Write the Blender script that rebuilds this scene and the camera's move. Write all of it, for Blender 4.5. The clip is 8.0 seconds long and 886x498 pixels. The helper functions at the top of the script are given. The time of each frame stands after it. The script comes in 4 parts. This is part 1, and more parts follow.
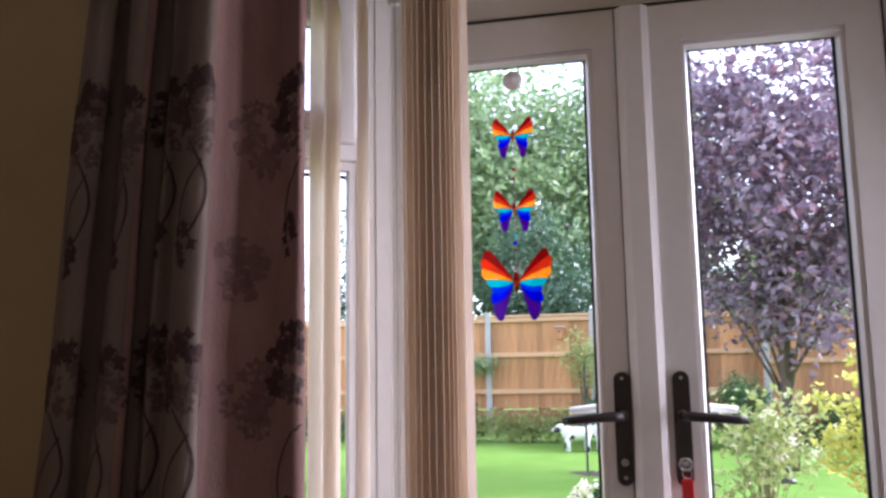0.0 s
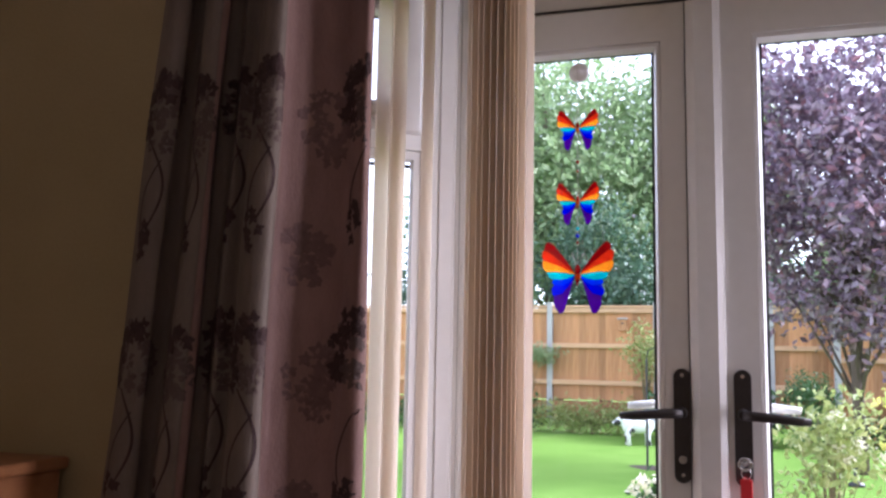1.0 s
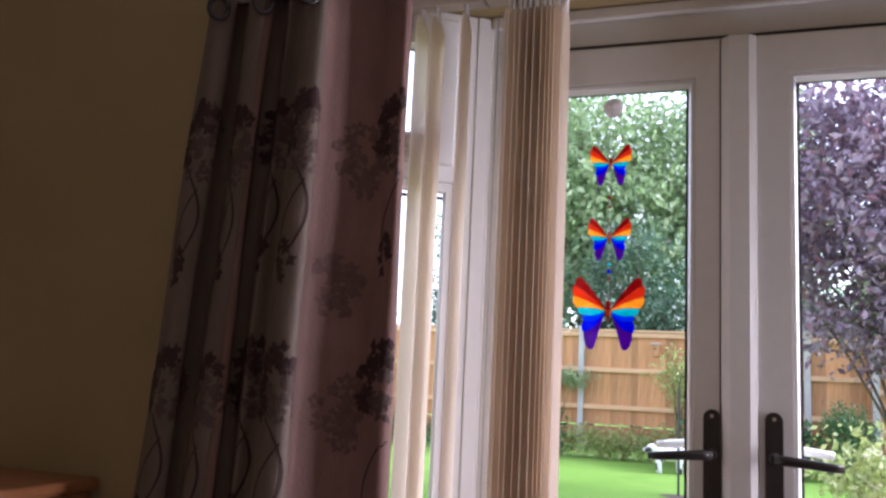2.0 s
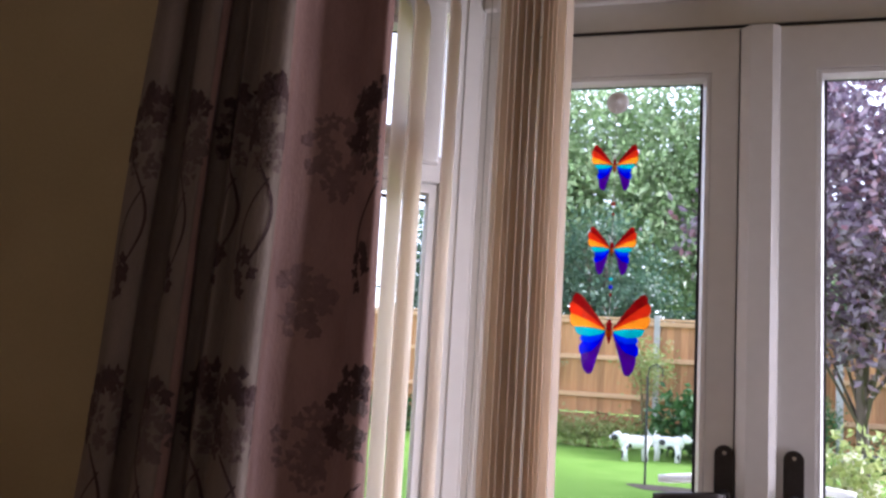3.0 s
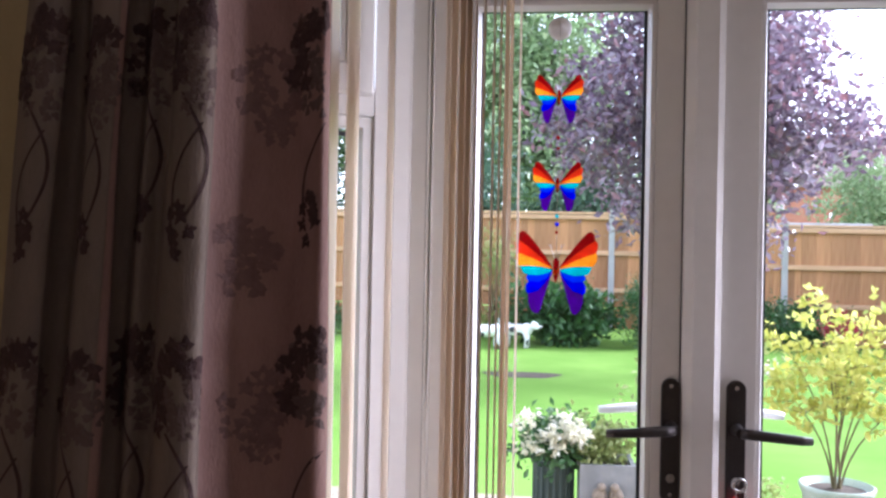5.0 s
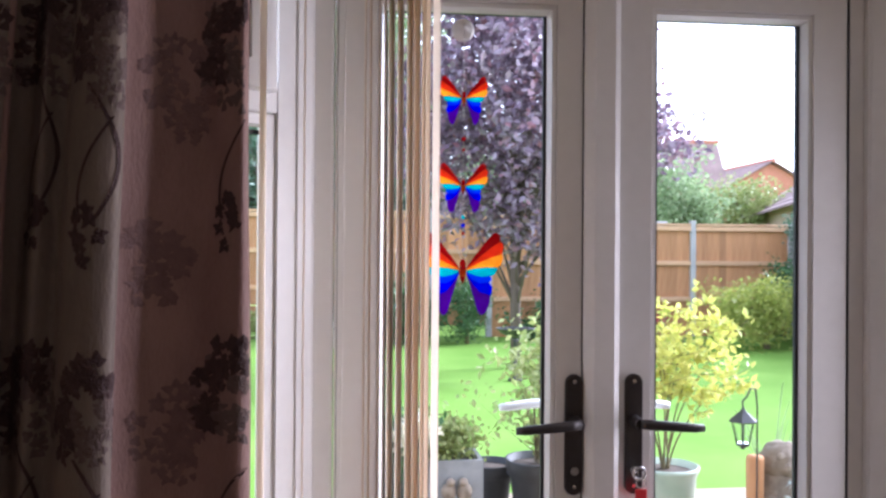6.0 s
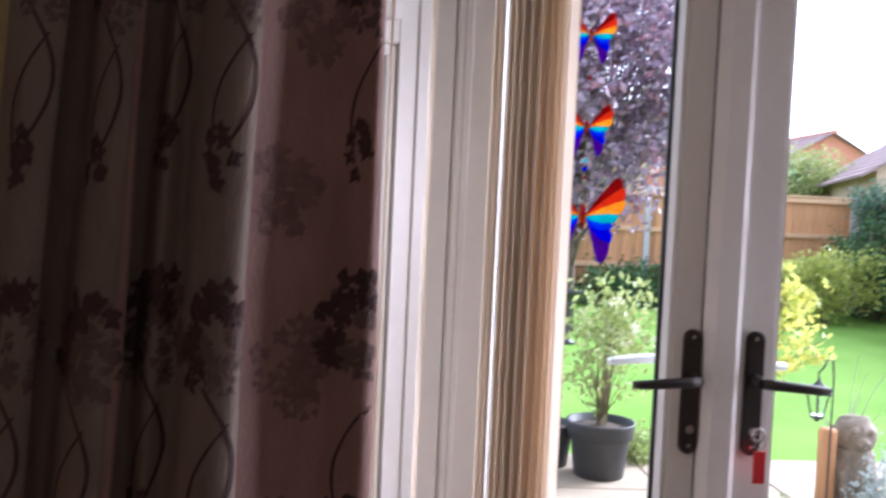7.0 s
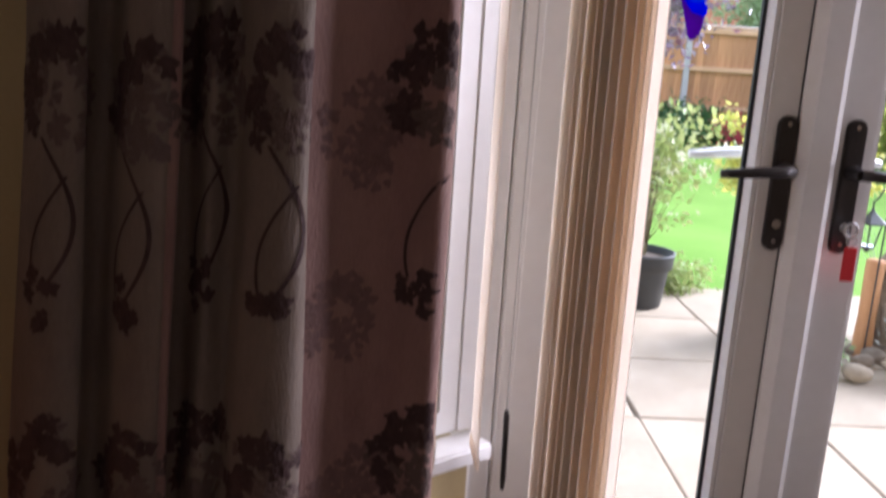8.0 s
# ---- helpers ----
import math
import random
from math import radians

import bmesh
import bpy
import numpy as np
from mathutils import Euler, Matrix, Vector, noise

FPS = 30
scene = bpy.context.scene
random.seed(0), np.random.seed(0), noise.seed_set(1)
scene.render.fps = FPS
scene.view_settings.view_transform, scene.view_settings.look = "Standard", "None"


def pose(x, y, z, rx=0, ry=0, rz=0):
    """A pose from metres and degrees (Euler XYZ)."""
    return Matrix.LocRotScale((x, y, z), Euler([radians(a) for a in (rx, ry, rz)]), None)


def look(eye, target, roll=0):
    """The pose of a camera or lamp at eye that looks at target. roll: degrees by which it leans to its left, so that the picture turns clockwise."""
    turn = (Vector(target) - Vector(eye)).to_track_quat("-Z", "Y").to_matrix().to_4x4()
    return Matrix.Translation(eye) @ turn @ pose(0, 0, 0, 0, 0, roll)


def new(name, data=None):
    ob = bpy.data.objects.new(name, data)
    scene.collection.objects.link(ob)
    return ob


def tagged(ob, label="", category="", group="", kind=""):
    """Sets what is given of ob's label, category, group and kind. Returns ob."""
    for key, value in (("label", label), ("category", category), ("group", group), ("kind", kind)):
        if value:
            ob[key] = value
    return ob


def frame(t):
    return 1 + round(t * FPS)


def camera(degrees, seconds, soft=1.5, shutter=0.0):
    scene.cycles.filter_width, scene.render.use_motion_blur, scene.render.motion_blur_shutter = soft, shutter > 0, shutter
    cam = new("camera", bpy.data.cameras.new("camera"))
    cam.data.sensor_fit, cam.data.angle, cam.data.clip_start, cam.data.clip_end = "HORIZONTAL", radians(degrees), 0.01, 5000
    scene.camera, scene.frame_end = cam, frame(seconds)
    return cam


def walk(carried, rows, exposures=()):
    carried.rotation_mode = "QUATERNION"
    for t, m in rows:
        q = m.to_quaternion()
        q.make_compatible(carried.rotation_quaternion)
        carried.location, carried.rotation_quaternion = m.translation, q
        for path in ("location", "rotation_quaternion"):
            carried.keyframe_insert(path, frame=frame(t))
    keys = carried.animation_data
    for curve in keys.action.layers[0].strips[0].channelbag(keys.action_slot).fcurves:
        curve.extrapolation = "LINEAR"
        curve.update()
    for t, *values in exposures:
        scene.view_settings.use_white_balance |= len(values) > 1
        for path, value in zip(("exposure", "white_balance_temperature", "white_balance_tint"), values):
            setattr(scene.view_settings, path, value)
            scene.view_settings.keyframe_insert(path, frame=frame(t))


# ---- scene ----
cam = camera(54.7, 8.0, soft=2.5, shutter=0.4)
PATH = [
    (0, (-0.016, 0.038, 1.119), (-0.459, 1.968, 1.398), -0.9),
    (0.5, (-0.006, 0.037, 1.121), (-0.555, 1.943, 1.378), 0.5),
    (1, (-0.008, 0.026, 1.124), (-0.596, 1.922, 1.373), 1.1),
    (1.5, (0.004, -0.019, 1.134), (-0.587, 1.87, 1.422), 1.6),
    (2, (-0.001, 0.019, 1.153), (-0.662, 1.885, 1.442), 2.7),
    (3.5, (-0.185, 0.237, 1.282), (-0.661, 2.172, 1.461), 3.2),
    (4, (-0.27, 0.17, 1.311), (-0.581, 2.144, 1.398), 1.6),
    (5.5, (-0.348, 0.27, 1.332), (-0.442, 2.268, 1.336), 1.2),
    (6, (-0.48, 0.267, 1.334), (-0.261, 2.255, 1.343), 0.4),
    (6.5, (-0.562, 0.288, 1.333), (-0.293, 2.269, 1.332), 1.4),
    (7, (-0.603, 0.337, 1.296), (-0.485, 2.332, 1.212), 2.6),
    (7.5, (-0.622, 0.407, 1.232), (-0.591, 2.394, 1.008), 3.5),
    (8, (-0.668, 0.433, 1.175), (-0.592, 2.382, 0.731), 3.4),
]
walk(cam, [(t, look(eye, target, roll)) for t, eye, target, roll in PATH], exposures=[(0.0, 2.42, 5500, 28), (3.4, 2.44, 5500, 27), (4.2, 2.52, 5450, 26), (6.6, 2.58, 5350, 25), (8.0, 2.42, 5500, 26)])

# ---- light ----
world = bpy.data.worlds.new("sky")
scene.world = world
world.use_nodes = True
wn, wl = world.node_tree.nodes, world.node_tree.links
sky = wn.new("ShaderNodeTexSky")
sky.sky_type, sky.sun_disc = "NISHITA", False
sky.sun_elevation, sky.sun_rotation = radians(30), radians(67)
sky.dust_density, sky.air_density, sky.ozone_density = 1.0, 1.0, 0.5
pale = wn.new("ShaderNodeHueSaturation")
pale.inputs["Saturation"].default_value = 0.25
wl.new(sky.outputs[0], pale.inputs["Color"])
wl.new(pale.outputs[0], wn["Background"].inputs["Color"])
wn["Background"].inputs["Strength"].default_value = 0.15
sun = new("sun", bpy.data.lights.new("sun", "SUN"))
sun.data.energy, sun.data.angle, sun.data.color = 1.8, radians(30), (1.0, 0.95, 0.88)
sun.matrix_world = look((20, 18, 15), (20 - 0.80, 18 - 0.34, 15 - 0.50))

# lamps: daylight in the bay's other side window; fill from an added east opening
day = new("bay_daylight", bpy.data.lights.new("bay_daylight", "AREA"))
day.data.shape, day.data.size, day.data.size_y = "RECTANGLE", 0.24, 1.0
day.data.energy, day.data.color = 2.1, (1.0, 0.92, 0.83)
day.matrix_world = look((0.700, 1.745, 1.06), (0.700 - 0.588, 1.745 - 0.809, 1.06))
# source out of view, added to fill the room from the east
east_fill = new("east_fill_light", bpy.data.lights.new("east_fill_light", "AREA"))
east_fill.data.shape, east_fill.data.size, east_fill.data.size_y = "RECTANGLE", 0.4, 1.25
east_fill.data.energy, east_fill.data.color = 11.5, (1.0, 0.93, 0.85)
east_fill.matrix_world = look((3.5, 1.1, 1.475), (0.0, 1.15, 1.475))


# ---- materials ----
def ramp(nodes, stops):
    r = nodes.new("ShaderNodeValToRGB")
    e = r.color_ramp.elements
    while len(e) < len(stops):
        e.new(0.5)
    for k, (p, c) in enumerate(stops):
        e[k].position, e[k].color = p, (*c, 1)
    return r


def mat(name, dark, light, rough=0.6, scale=8.0, fine=90.0, bump=0.15, metal=0.0, stretch=(1, 1, 1), var=0.0, through_light=None, spec=0.5, sheen=0.0, coat=0.0):
    """A surface with colour varying between two tones at two scales, fine relief, and tone by piece."""
    m = bpy.data.materials.new(name)
    m.use_nodes = True
    n, l = m.node_tree.nodes, m.node_tree.links
    b = n["Principled BSDF"]
    tc, mp = n.new("ShaderNodeTexCoord"), n.new("ShaderNodeMapping")
    mp.inputs["Scale"].default_value = stretch
    l.new(tc.outputs["Object"], mp.inputs["Vector"])
    big, small = n.new("ShaderNodeTexNoise"), n.new("ShaderNodeTexNoise")
    big.inputs["Scale"].default_value, big.inputs["Detail"].default_value = scale, 4
    small.inputs["Scale"].default_value, small.inputs["Detail"].default_value = fine, 3
    l.new(mp.outputs[0], big.inputs["Vector"]), l.new(mp.outputs[0], small.inputs["Vector"])
    add = n.new("ShaderNodeMath")
    add.operation = "ADD"
    half = n.new("ShaderNodeMath")
    half.operation, half.inputs[1].default_value = "MULTIPLY", 0.45
    l.new(small.outputs[0], half.inputs[0])
    l.new(big.outputs[0], add.inputs[0]), l.new(half.outputs[0], add.inputs[1])
    r = ramp(n, [(0.45, dark), (0.95, light)])
    l.new(add.outputs[0], r.inputs[0])
    colour = r.outputs[0]
    if var:
        info, hsv, mr = n.new("ShaderNodeObjectInfo"), n.new("ShaderNodeHueSaturation"), n.new("ShaderNodeMapRange")
        mr.inputs["To Min"].default_value, mr.inputs["To Max"].default_value = 1 - var, 1 + var
        l.new(info.outputs["Random"], mr.inputs["Value"]), l.new(mr.outputs[0], hsv.inputs["Value"]), l.new(colour, hsv.inputs["Color"])
        colour = hsv.outputs[0]
    l.new(colour, b.inputs["Base Color"])
    b.inputs["Roughness"].default_value, b.inputs["Metallic"].default_value = rough, metal
    b.inputs["Specular IOR Level"].default_value = spec
    b.inputs["Sheen Weight"].default_value = sheen
    b.inputs["Coat Weight"].default_value = coat
    if bump:
        bp = n.new("ShaderNodeBump")
        bp.inputs["Strength"].default_value, bp.inputs["Distance"].default_value = bump, 0.01
        l.new(add.outputs[0], bp.inputs["Height"]), l.new(bp.outputs[0], b.inputs["Normal"])
    if through_light:
        tr, mx = n.new("ShaderNodeBsdfTranslucent"), n.new("ShaderNodeMixShader")
        mx.inputs[0].default_value = through_light
        l.new(colour, tr.inputs["Color"])
        l.new(b.outputs[0], mx.inputs[1]), l.new(tr.outputs[0], mx.inputs[2])
        l.new(mx.outputs[0], n["Material Output"].inputs["Surface"])
    return m


def leaf_mat(name, tones, glow=0.35, rough=0.45):
    """Leaves: tone varies leaf by leaf, with light coming through."""
    m = bpy.data.materials.new(name)
    m.use_nodes = True
    n, l = m.node_tree.nodes, m.node_tree.links
    b = n["Principled BSDF"]
    g = n.new("ShaderNodeNewGeometry")
    r = ramp(n, [(k / (len(tones) - 1), c) for k, c in enumerate(tones)])
    l.new(g.outputs["Random Per Island"], r.inputs[0])
    l.new(r.outputs[0], b.inputs["Base Color"])
    b.inputs["Roughness"].default_value = rough
    tr, mx = n.new("ShaderNodeBsdfTranslucent"), n.new("ShaderNodeMixShader")
    mx.inputs[0].default_value = glow
    l.new(r.outputs[0], tr.inputs["Color"])
    l.new(b.outputs[0], mx.inputs[1]), l.new(tr.outputs[0], mx.inputs[2])
    l.new(mx.outputs[0], n["Material Output"].inputs["Surface"])
    return m


def tinted_glass(name, colour):
    """Stained glass: light passes tinted, with a glossy face."""
    m = bpy.data.materials.new(name)
    m.use_nodes = True
    n, l = m.node_tree.nodes, m.node_tree.links
    n.remove(n["Principled BSDF"])
    tp, tr, gl = n.new("ShaderNodeBsdfTransparent"), n.new("ShaderNodeBsdfTranslucent"), n.new("ShaderNodeBsdfGlossy")
    no, hs = n.new("ShaderNodeTexNoise"), n.new("ShaderNodeHueSaturation")
    no.inputs["Scale"].default_value = 60
    tc, mr = n.new("ShaderNodeTexCoord"), n.new("ShaderNodeMapRange")
    l.new(tc.outputs["Object"], no.inputs["Vector"])
    mr.inputs["To Min"].default_value, mr.inputs["To Max"].default_value = 0.7, 1.25
    l.new(no.outputs[0], mr.inputs["Value"]), l.new(mr.outputs[0], hs.inputs["Value"])
    hs.inputs["Color"].default_value = (*colour, 1)
    l.new(hs.outputs[0], tp.inputs[0]), l.new(hs.outputs[0], tr.inputs[0])
    gl.inputs["Roughness"].default_value = 0.1
    a, c = n.new("ShaderNodeMixShader"), n.new("ShaderNodeMixShader")
    a.inputs[0].default_value, c.inputs[0].default_value = 0.7, 0.03
    l.new(tp.outputs[0], a.inputs[1]), l.new(tr.outputs[0], a.inputs[2])
    l.new(a.outputs[0], c.inputs[1]), l.new(gl.outputs[0], c.inputs[2])
    l.new(c.outputs[0], n["Material Output"].inputs["Surface"])
    return m


def pane_glass(name):
    m = bpy.data.materials.new(name)
    m.use_nodes = True
    n, l = m.node_tree.nodes, m.node_tree.links
    n.remove(n["Principled BSDF"])
    tp, gl, mx, fr = n.new("ShaderNodeBsdfTransparent"), n.new("ShaderNodeBsdfGlossy"), n.new("ShaderNodeMixShader"), n.new("ShaderNodeFresnel")
    tp.inputs[0].default_value = (0.95, 0.97, 0.96, 1)
    gl.inputs["Roughness"].default_value = 0.02
    fr.inputs[0].default_value = 1.25
    l.new(fr.outputs[0], mx.inputs[0]), l.new(tp.outputs[0], mx.inputs[1]), l.new(gl.outputs[0], mx.inputs[2])
    l.new(mx.outputs[0], n["Material Output"].inputs["Surface"])
    return m


M = {
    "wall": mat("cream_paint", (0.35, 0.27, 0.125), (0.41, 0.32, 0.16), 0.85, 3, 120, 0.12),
    # walls out of view, kept lighter than the window wall to bounce light
    "bounce_wall": mat("bounce_beige_paint", (0.50, 0.41, 0.30), (0.58, 0.48, 0.36), 0.85, 3, 120, 0.12),
    "ceiling": mat("ceiling_paint", (0.72, 0.69, 0.63), (0.78, 0.75, 0.7), 0.9, 3, 120, 0.1),
    "carpet": mat("brown_carpet", (0.10, 0.075, 0.06), (0.17, 0.13, 0.105), 0.95, 6, 300, 0.5),
    "upvc": mat("white_upvc", (0.76, 0.745, 0.72), (0.84, 0.825, 0.80), 0.32, 2, 40, 0.02),
    # black of the glass gaskets and of the strips drawn as gap shade
    "gasket": mat("black_gasket_and_gap_shade", (0.015, 0.015, 0.017), (0.03, 0.03, 0.032), 0.6, 8, 90, 0.05),
    "pane": pane_glass("clear_glass"),
    "bronze": mat("dark_handle_metal", (0.05, 0.045, 0.044), (0.085, 0.077, 0.075), 0.33, 12, 200, 0.03, 0.7),
    "steel": mat("bright_steel", (0.5, 0.5, 0.5), (0.65, 0.65, 0.64), 0.25, 12, 90, 0.02, 1.0),
    "red_tag": mat("red_plastic", (0.62, 0.02, 0.03), (0.75, 0.04, 0.04), 0.4, 10, 90, 0.02),
    "paper": mat("white_paper", (0.75, 0.72, 0.70), (0.85, 0.82, 0.8), 0.7, 10, 90, 0.02),
    "slat": mat("cream_blind_fabric", (0.92, 0.84, 0.75), (0.96, 0.90, 0.82), 0.8, 4, 400, 0.15, stretch=(1, 1, 0.25), through_light=0.8),
    "rail": mat("cream_rail", (0.66, 0.60, 0.50), (0.74, 0.68, 0.58), 0.5, 3, 60, 0.03),
    "mauve": mat("mauve_curtain_cloth", (0.235, 0.135, 0.114), (0.33, 0.199, 0.168), 0.6, 20, 260, 0.35, stretch=(1, 1, 0.35), sheen=0.12, spec=0.3, through_light=0.05),
    "taupe": mat("taupe_curtain_cloth", (0.17, 0.133, 0.107), (0.232, 0.181, 0.146), 0.55, 20, 260, 0.3, stretch=(1, 1, 0.35), sheen=0.0, spec=0.15, through_light=0.05),
    "motif": mat("woven_brown_flower", (0.043, 0.023, 0.022), (0.082, 0.047, 0.044), 0.7, 60, 300, 0.5, spec=0.25),
    "faint": mat("woven_taupe_flower", (0.10, 0.068, 0.06), (0.15, 0.104, 0.09), 0.7, 60, 300, 0.4, spec=0.25),
    "tone": mat("woven_mauve_flower", (0.145, 0.083, 0.074), (0.21, 0.124, 0.11), 0.65, 60, 300, 0.4, spec=0.3),
    "pine": mat("orange_pine", (0.27, 0.10, 0.035), (0.37, 0.155, 0.055), 0.45, 3, 40, 0.1, stretch=(1, 8, 8), coat=0.2),
    "lawn": mat("lawn_grass", (0.11, 0.225, 0.028), (0.185, 0.325, 0.058), 0.95, 1.2, 60, 0.6, spec=0.1),
    "slab": mat("sandstone_slab", (0.26, 0.205, 0.14), (0.37, 0.305, 0.22), 0.85, 3.5, 50, 0.3, var=0.12),
    "mortar": mat("grey_joint_sand", (0.18, 0.16, 0.125), (0.26, 0.235, 0.19), 0.95, 6, 80, 0.4),
    "fence": mat("larch_fence_board", (0.36, 0.165, 0.065), (0.53, 0.275, 0.125), 0.8, 4, 60, 0.35, stretch=(6, 6, 0.6), var=0.22),
    "pale_larch": mat("pale_larch_rail", (0.52, 0.30, 0.15), (0.66, 0.42, 0.24), 0.8, 4, 60, 0.3, stretch=(0.6, 6, 6), var=0.1),
    "concrete": mat("grey_concrete", (0.36, 0.35, 0.33), (0.48, 0.47, 0.45), 0.85, 5, 70, 0.3),
    "stone": mat("weathered_stone", (0.13, 0.10, 0.073), (0.31, 0.25, 0.19), 0.85, 14, 90, 0.5),
    "bark": mat("grey_brown_bark", (0.07, 0.05, 0.04), (0.14, 0.10, 0.08), 0.9, 12, 60, 0.6, stretch=(1, 1, 0.3)),
    "twig": mat("green_brown_twig", (0.12, 0.10, 0.05), (0.2, 0.16, 0.08), 0.8, 20, 80, 0.2),
    "soil": mat("dark_soil", (0.045, 0.032, 0.022), (0.09, 0.065, 0.045), 0.95, 10, 80, 0.7),
    "plum": leaf_mat("purple_plum_leaf", [(0.10, 0.06, 0.095), (0.20, 0.135, 0.195), (0.34, 0.27, 0.34), (0.27, 0.12, 0.15)], 0.33, 0.32),
    "green": leaf_mat("green_tree_leaf", [(0.18, 0.27, 0.11), (0.28, 0.39, 0.19), (0.42, 0.50, 0.29)], 0.42),
    "dark_green": leaf_mat("dark_shrub_leaf", [(0.025, 0.075, 0.02), (0.05, 0.13, 0.035), (0.09, 0.19, 0.06)], 0.25),
    "conifer": leaf_mat("conifer_foliage", [(0.045, 0.10, 0.06), (0.08, 0.16, 0.095), (0.13, 0.21, 0.12)], 0.25),
    "gold": leaf_mat("golden_shrub_leaf", [(0.54, 0.55, 0.10), (0.70, 0.67, 0.19), (0.44, 0.52, 0.12)], 0.5),
    "lime": leaf_mat("lime_shrub_leaf", [(0.24, 0.31, 0.05), (0.38, 0.43, 0.09), (0.50, 0.52, 0.13)], 0.4),
    "sage": leaf_mat("pale_rose_leaf", [(0.21, 0.28, 0.075), (0.32, 0.38, 0.12), (0.42, 0.45, 0.19)], 0.35),
    "silver": leaf_mat("silver_leaf", [(0.3, 0.36, 0.33), (0.42, 0.47, 0.44), (0.5, 0.54, 0.5)], 0.3),
    "petal": leaf_mat("cream_petal", [(0.74, 0.70, 0.48), (0.8, 0.77, 0.60), (0.82, 0.8, 0.70)], 0.35),
    "red_bloom": leaf_mat("crimson_petal", [(0.4, 0.02, 0.06), (0.6, 0.05, 0.12), (0.12, 0.2, 0.06)], 0.3),
    "pot": mat("charcoal_plastic_pot", (0.028, 0.03, 0.033), (0.05, 0.052, 0.056), 0.5, 10, 120, 0.08),
    "tub": mat("dark_green_tub", (0.03, 0.05, 0.045), (0.06, 0.085, 0.075), 0.5, 10, 120, 0.08),
    "glaze": mat("sage_glazed_pot", (0.28, 0.36, 0.28), (0.42, 0.48, 0.38), 0.3, 9, 60, 0.1, coat=0.4),
    "planter": mat("grey_stone_planter", (0.20, 0.205, 0.21), (0.32, 0.325, 0.33), 0.8, 10, 90, 0.35),
    "white_resin": mat("white_painted_resin", (0.72, 0.72, 0.70), (0.82, 0.82, 0.8), 0.5, 12, 90, 0.1),
    "black_paint": mat("black_paint", (0.02, 0.02, 0.022), (0.04, 0.04, 0.042), 0.4, 12, 90, 0.1),
    "roof": mat("brown_roof_tile", (0.24, 0.16, 0.155), (0.34, 0.235, 0.22), 0.85, 2, 30, 0.3),
    "brick": mat("red_brick", (0.42, 0.16, 0.105), (0.54, 0.23, 0.155), 0.85, 3, 30, 0.3),
    "ball": mat("peach_wall", (0.5, 0.36, 0.28), (0.6, 0.44, 0.34), 0.85, 3, 30, 0.2),
}
spots = mat("black_and_white_paint", (0.7, 0.7, 0.68), (0.82, 0.82, 0.8), 0.5, 12, 90, 0.05)
sn, sl = spots.node_tree.nodes, spots.node_tree.links
vor, vr = sn.new("ShaderNodeTexVoronoi"), ramp(sn, [(0.27, (0.03, 0.03, 0.03)), (0.31, (0.78, 0.78, 0.76))])
vor.inputs["Scale"].default_value = 5.5
tcs = sn.new("ShaderNodeTexCoord")
sl.new(tcs.outputs["Object"], vor.inputs["Vector"]), sl.new(vor.outputs["Distance"], vr.inputs[0])
sl.new(vr.outputs[0], sn["Principled BSDF"].inputs["Base Color"])
M["spotted"] = spots
for key, c in (("g_red", (0.42, 0.008, 0.012)), ("g_orange", (0.78, 0.13, 0.008)), ("g_yellow", (0.95, 0.5, 0.015)), ("g_teal", (0.03, 0.58, 0.62)),
               ("g_sky", (0.012, 0.14, 0.80)), ("g_blue", (0.012, 0.03, 0.70)), ("g_purple", (0.20, 0.015, 0.40))):
    M[key] = tinted_glass("stained_" + key[2:] + "_glass", c)


# ---- building helpers ----
def finish(name, bm, material, smooth=False):
    me = bpy.data.meshes.new(name)
    bm.to_mesh(me)
    bm.free()
    me.materials.append(material)
    if smooth:
        me.shade_smooth()
    return me


def part(name, bm, material, parent=None, label="", smooth=False):
    ob = new(name, finish(name, bm, material, smooth))
    if parent:
        ob.parent = parent
    if label:
        ob["label"] = label
    return ob


def piece(name, me, parent, m=None):
    ob = new(name, me)
    ob.parent = parent
    if m is not None:
        ob.matrix_basis = m
    return ob


def thing(name, at, label, category, group="", kind=""):
    e = new(name)
    e.empty_display_size = 0.05
    e.matrix_basis = Matrix.Translation(at)
    return tagged(e, label, category, group, kind)


def add_box(bm, lo, hi, bevel=0.0):
    m = Matrix.LocRotScale([(a + b) / 2 for a, b in zip(lo, hi)], None, [b - a for a, b in zip(lo, hi)])
    made = bmesh.ops.create_cube(bm, size=1, matrix=m)["verts"]
    if bevel:
        edges = list({e for v in made for e in v.link_edges})
        bmesh.ops.bevel(bm, geom=edges, offset=bevel, segments=2, affect="EDGES", profile=0.5)
    return bm


def box(lo, hi, bevel=0.0):
    return add_box(bmesh.new(), lo, hi, bevel)


def add_tube(bm, points, radii, sides=8, cap=True):
    points = [Vector(p) for p in points]
    rings = []
    for k, p in enumerate(points):
        d = (points[min(k + 1, len(points) - 1)] - points[max(k - 1, 0)]).normalized()
        a = d.orthogonal().normalized() if abs(d.z) > 0.9 else d.cross(Vector((0, 0, 1))).normalized()
        if abs(d.z) > 0.9:
            a = Vector((1, 0, 0)) - d * d.x
            a.normalize()
        b = d.cross(a)
        r = radii[k] if hasattr(radii, "__len__") else radii
        rings.append([bm.verts.new(p + r * (math.cos(t) * a + math.sin(t) * b)) for t in (2 * math.pi * s / sides for s in range(sides))])
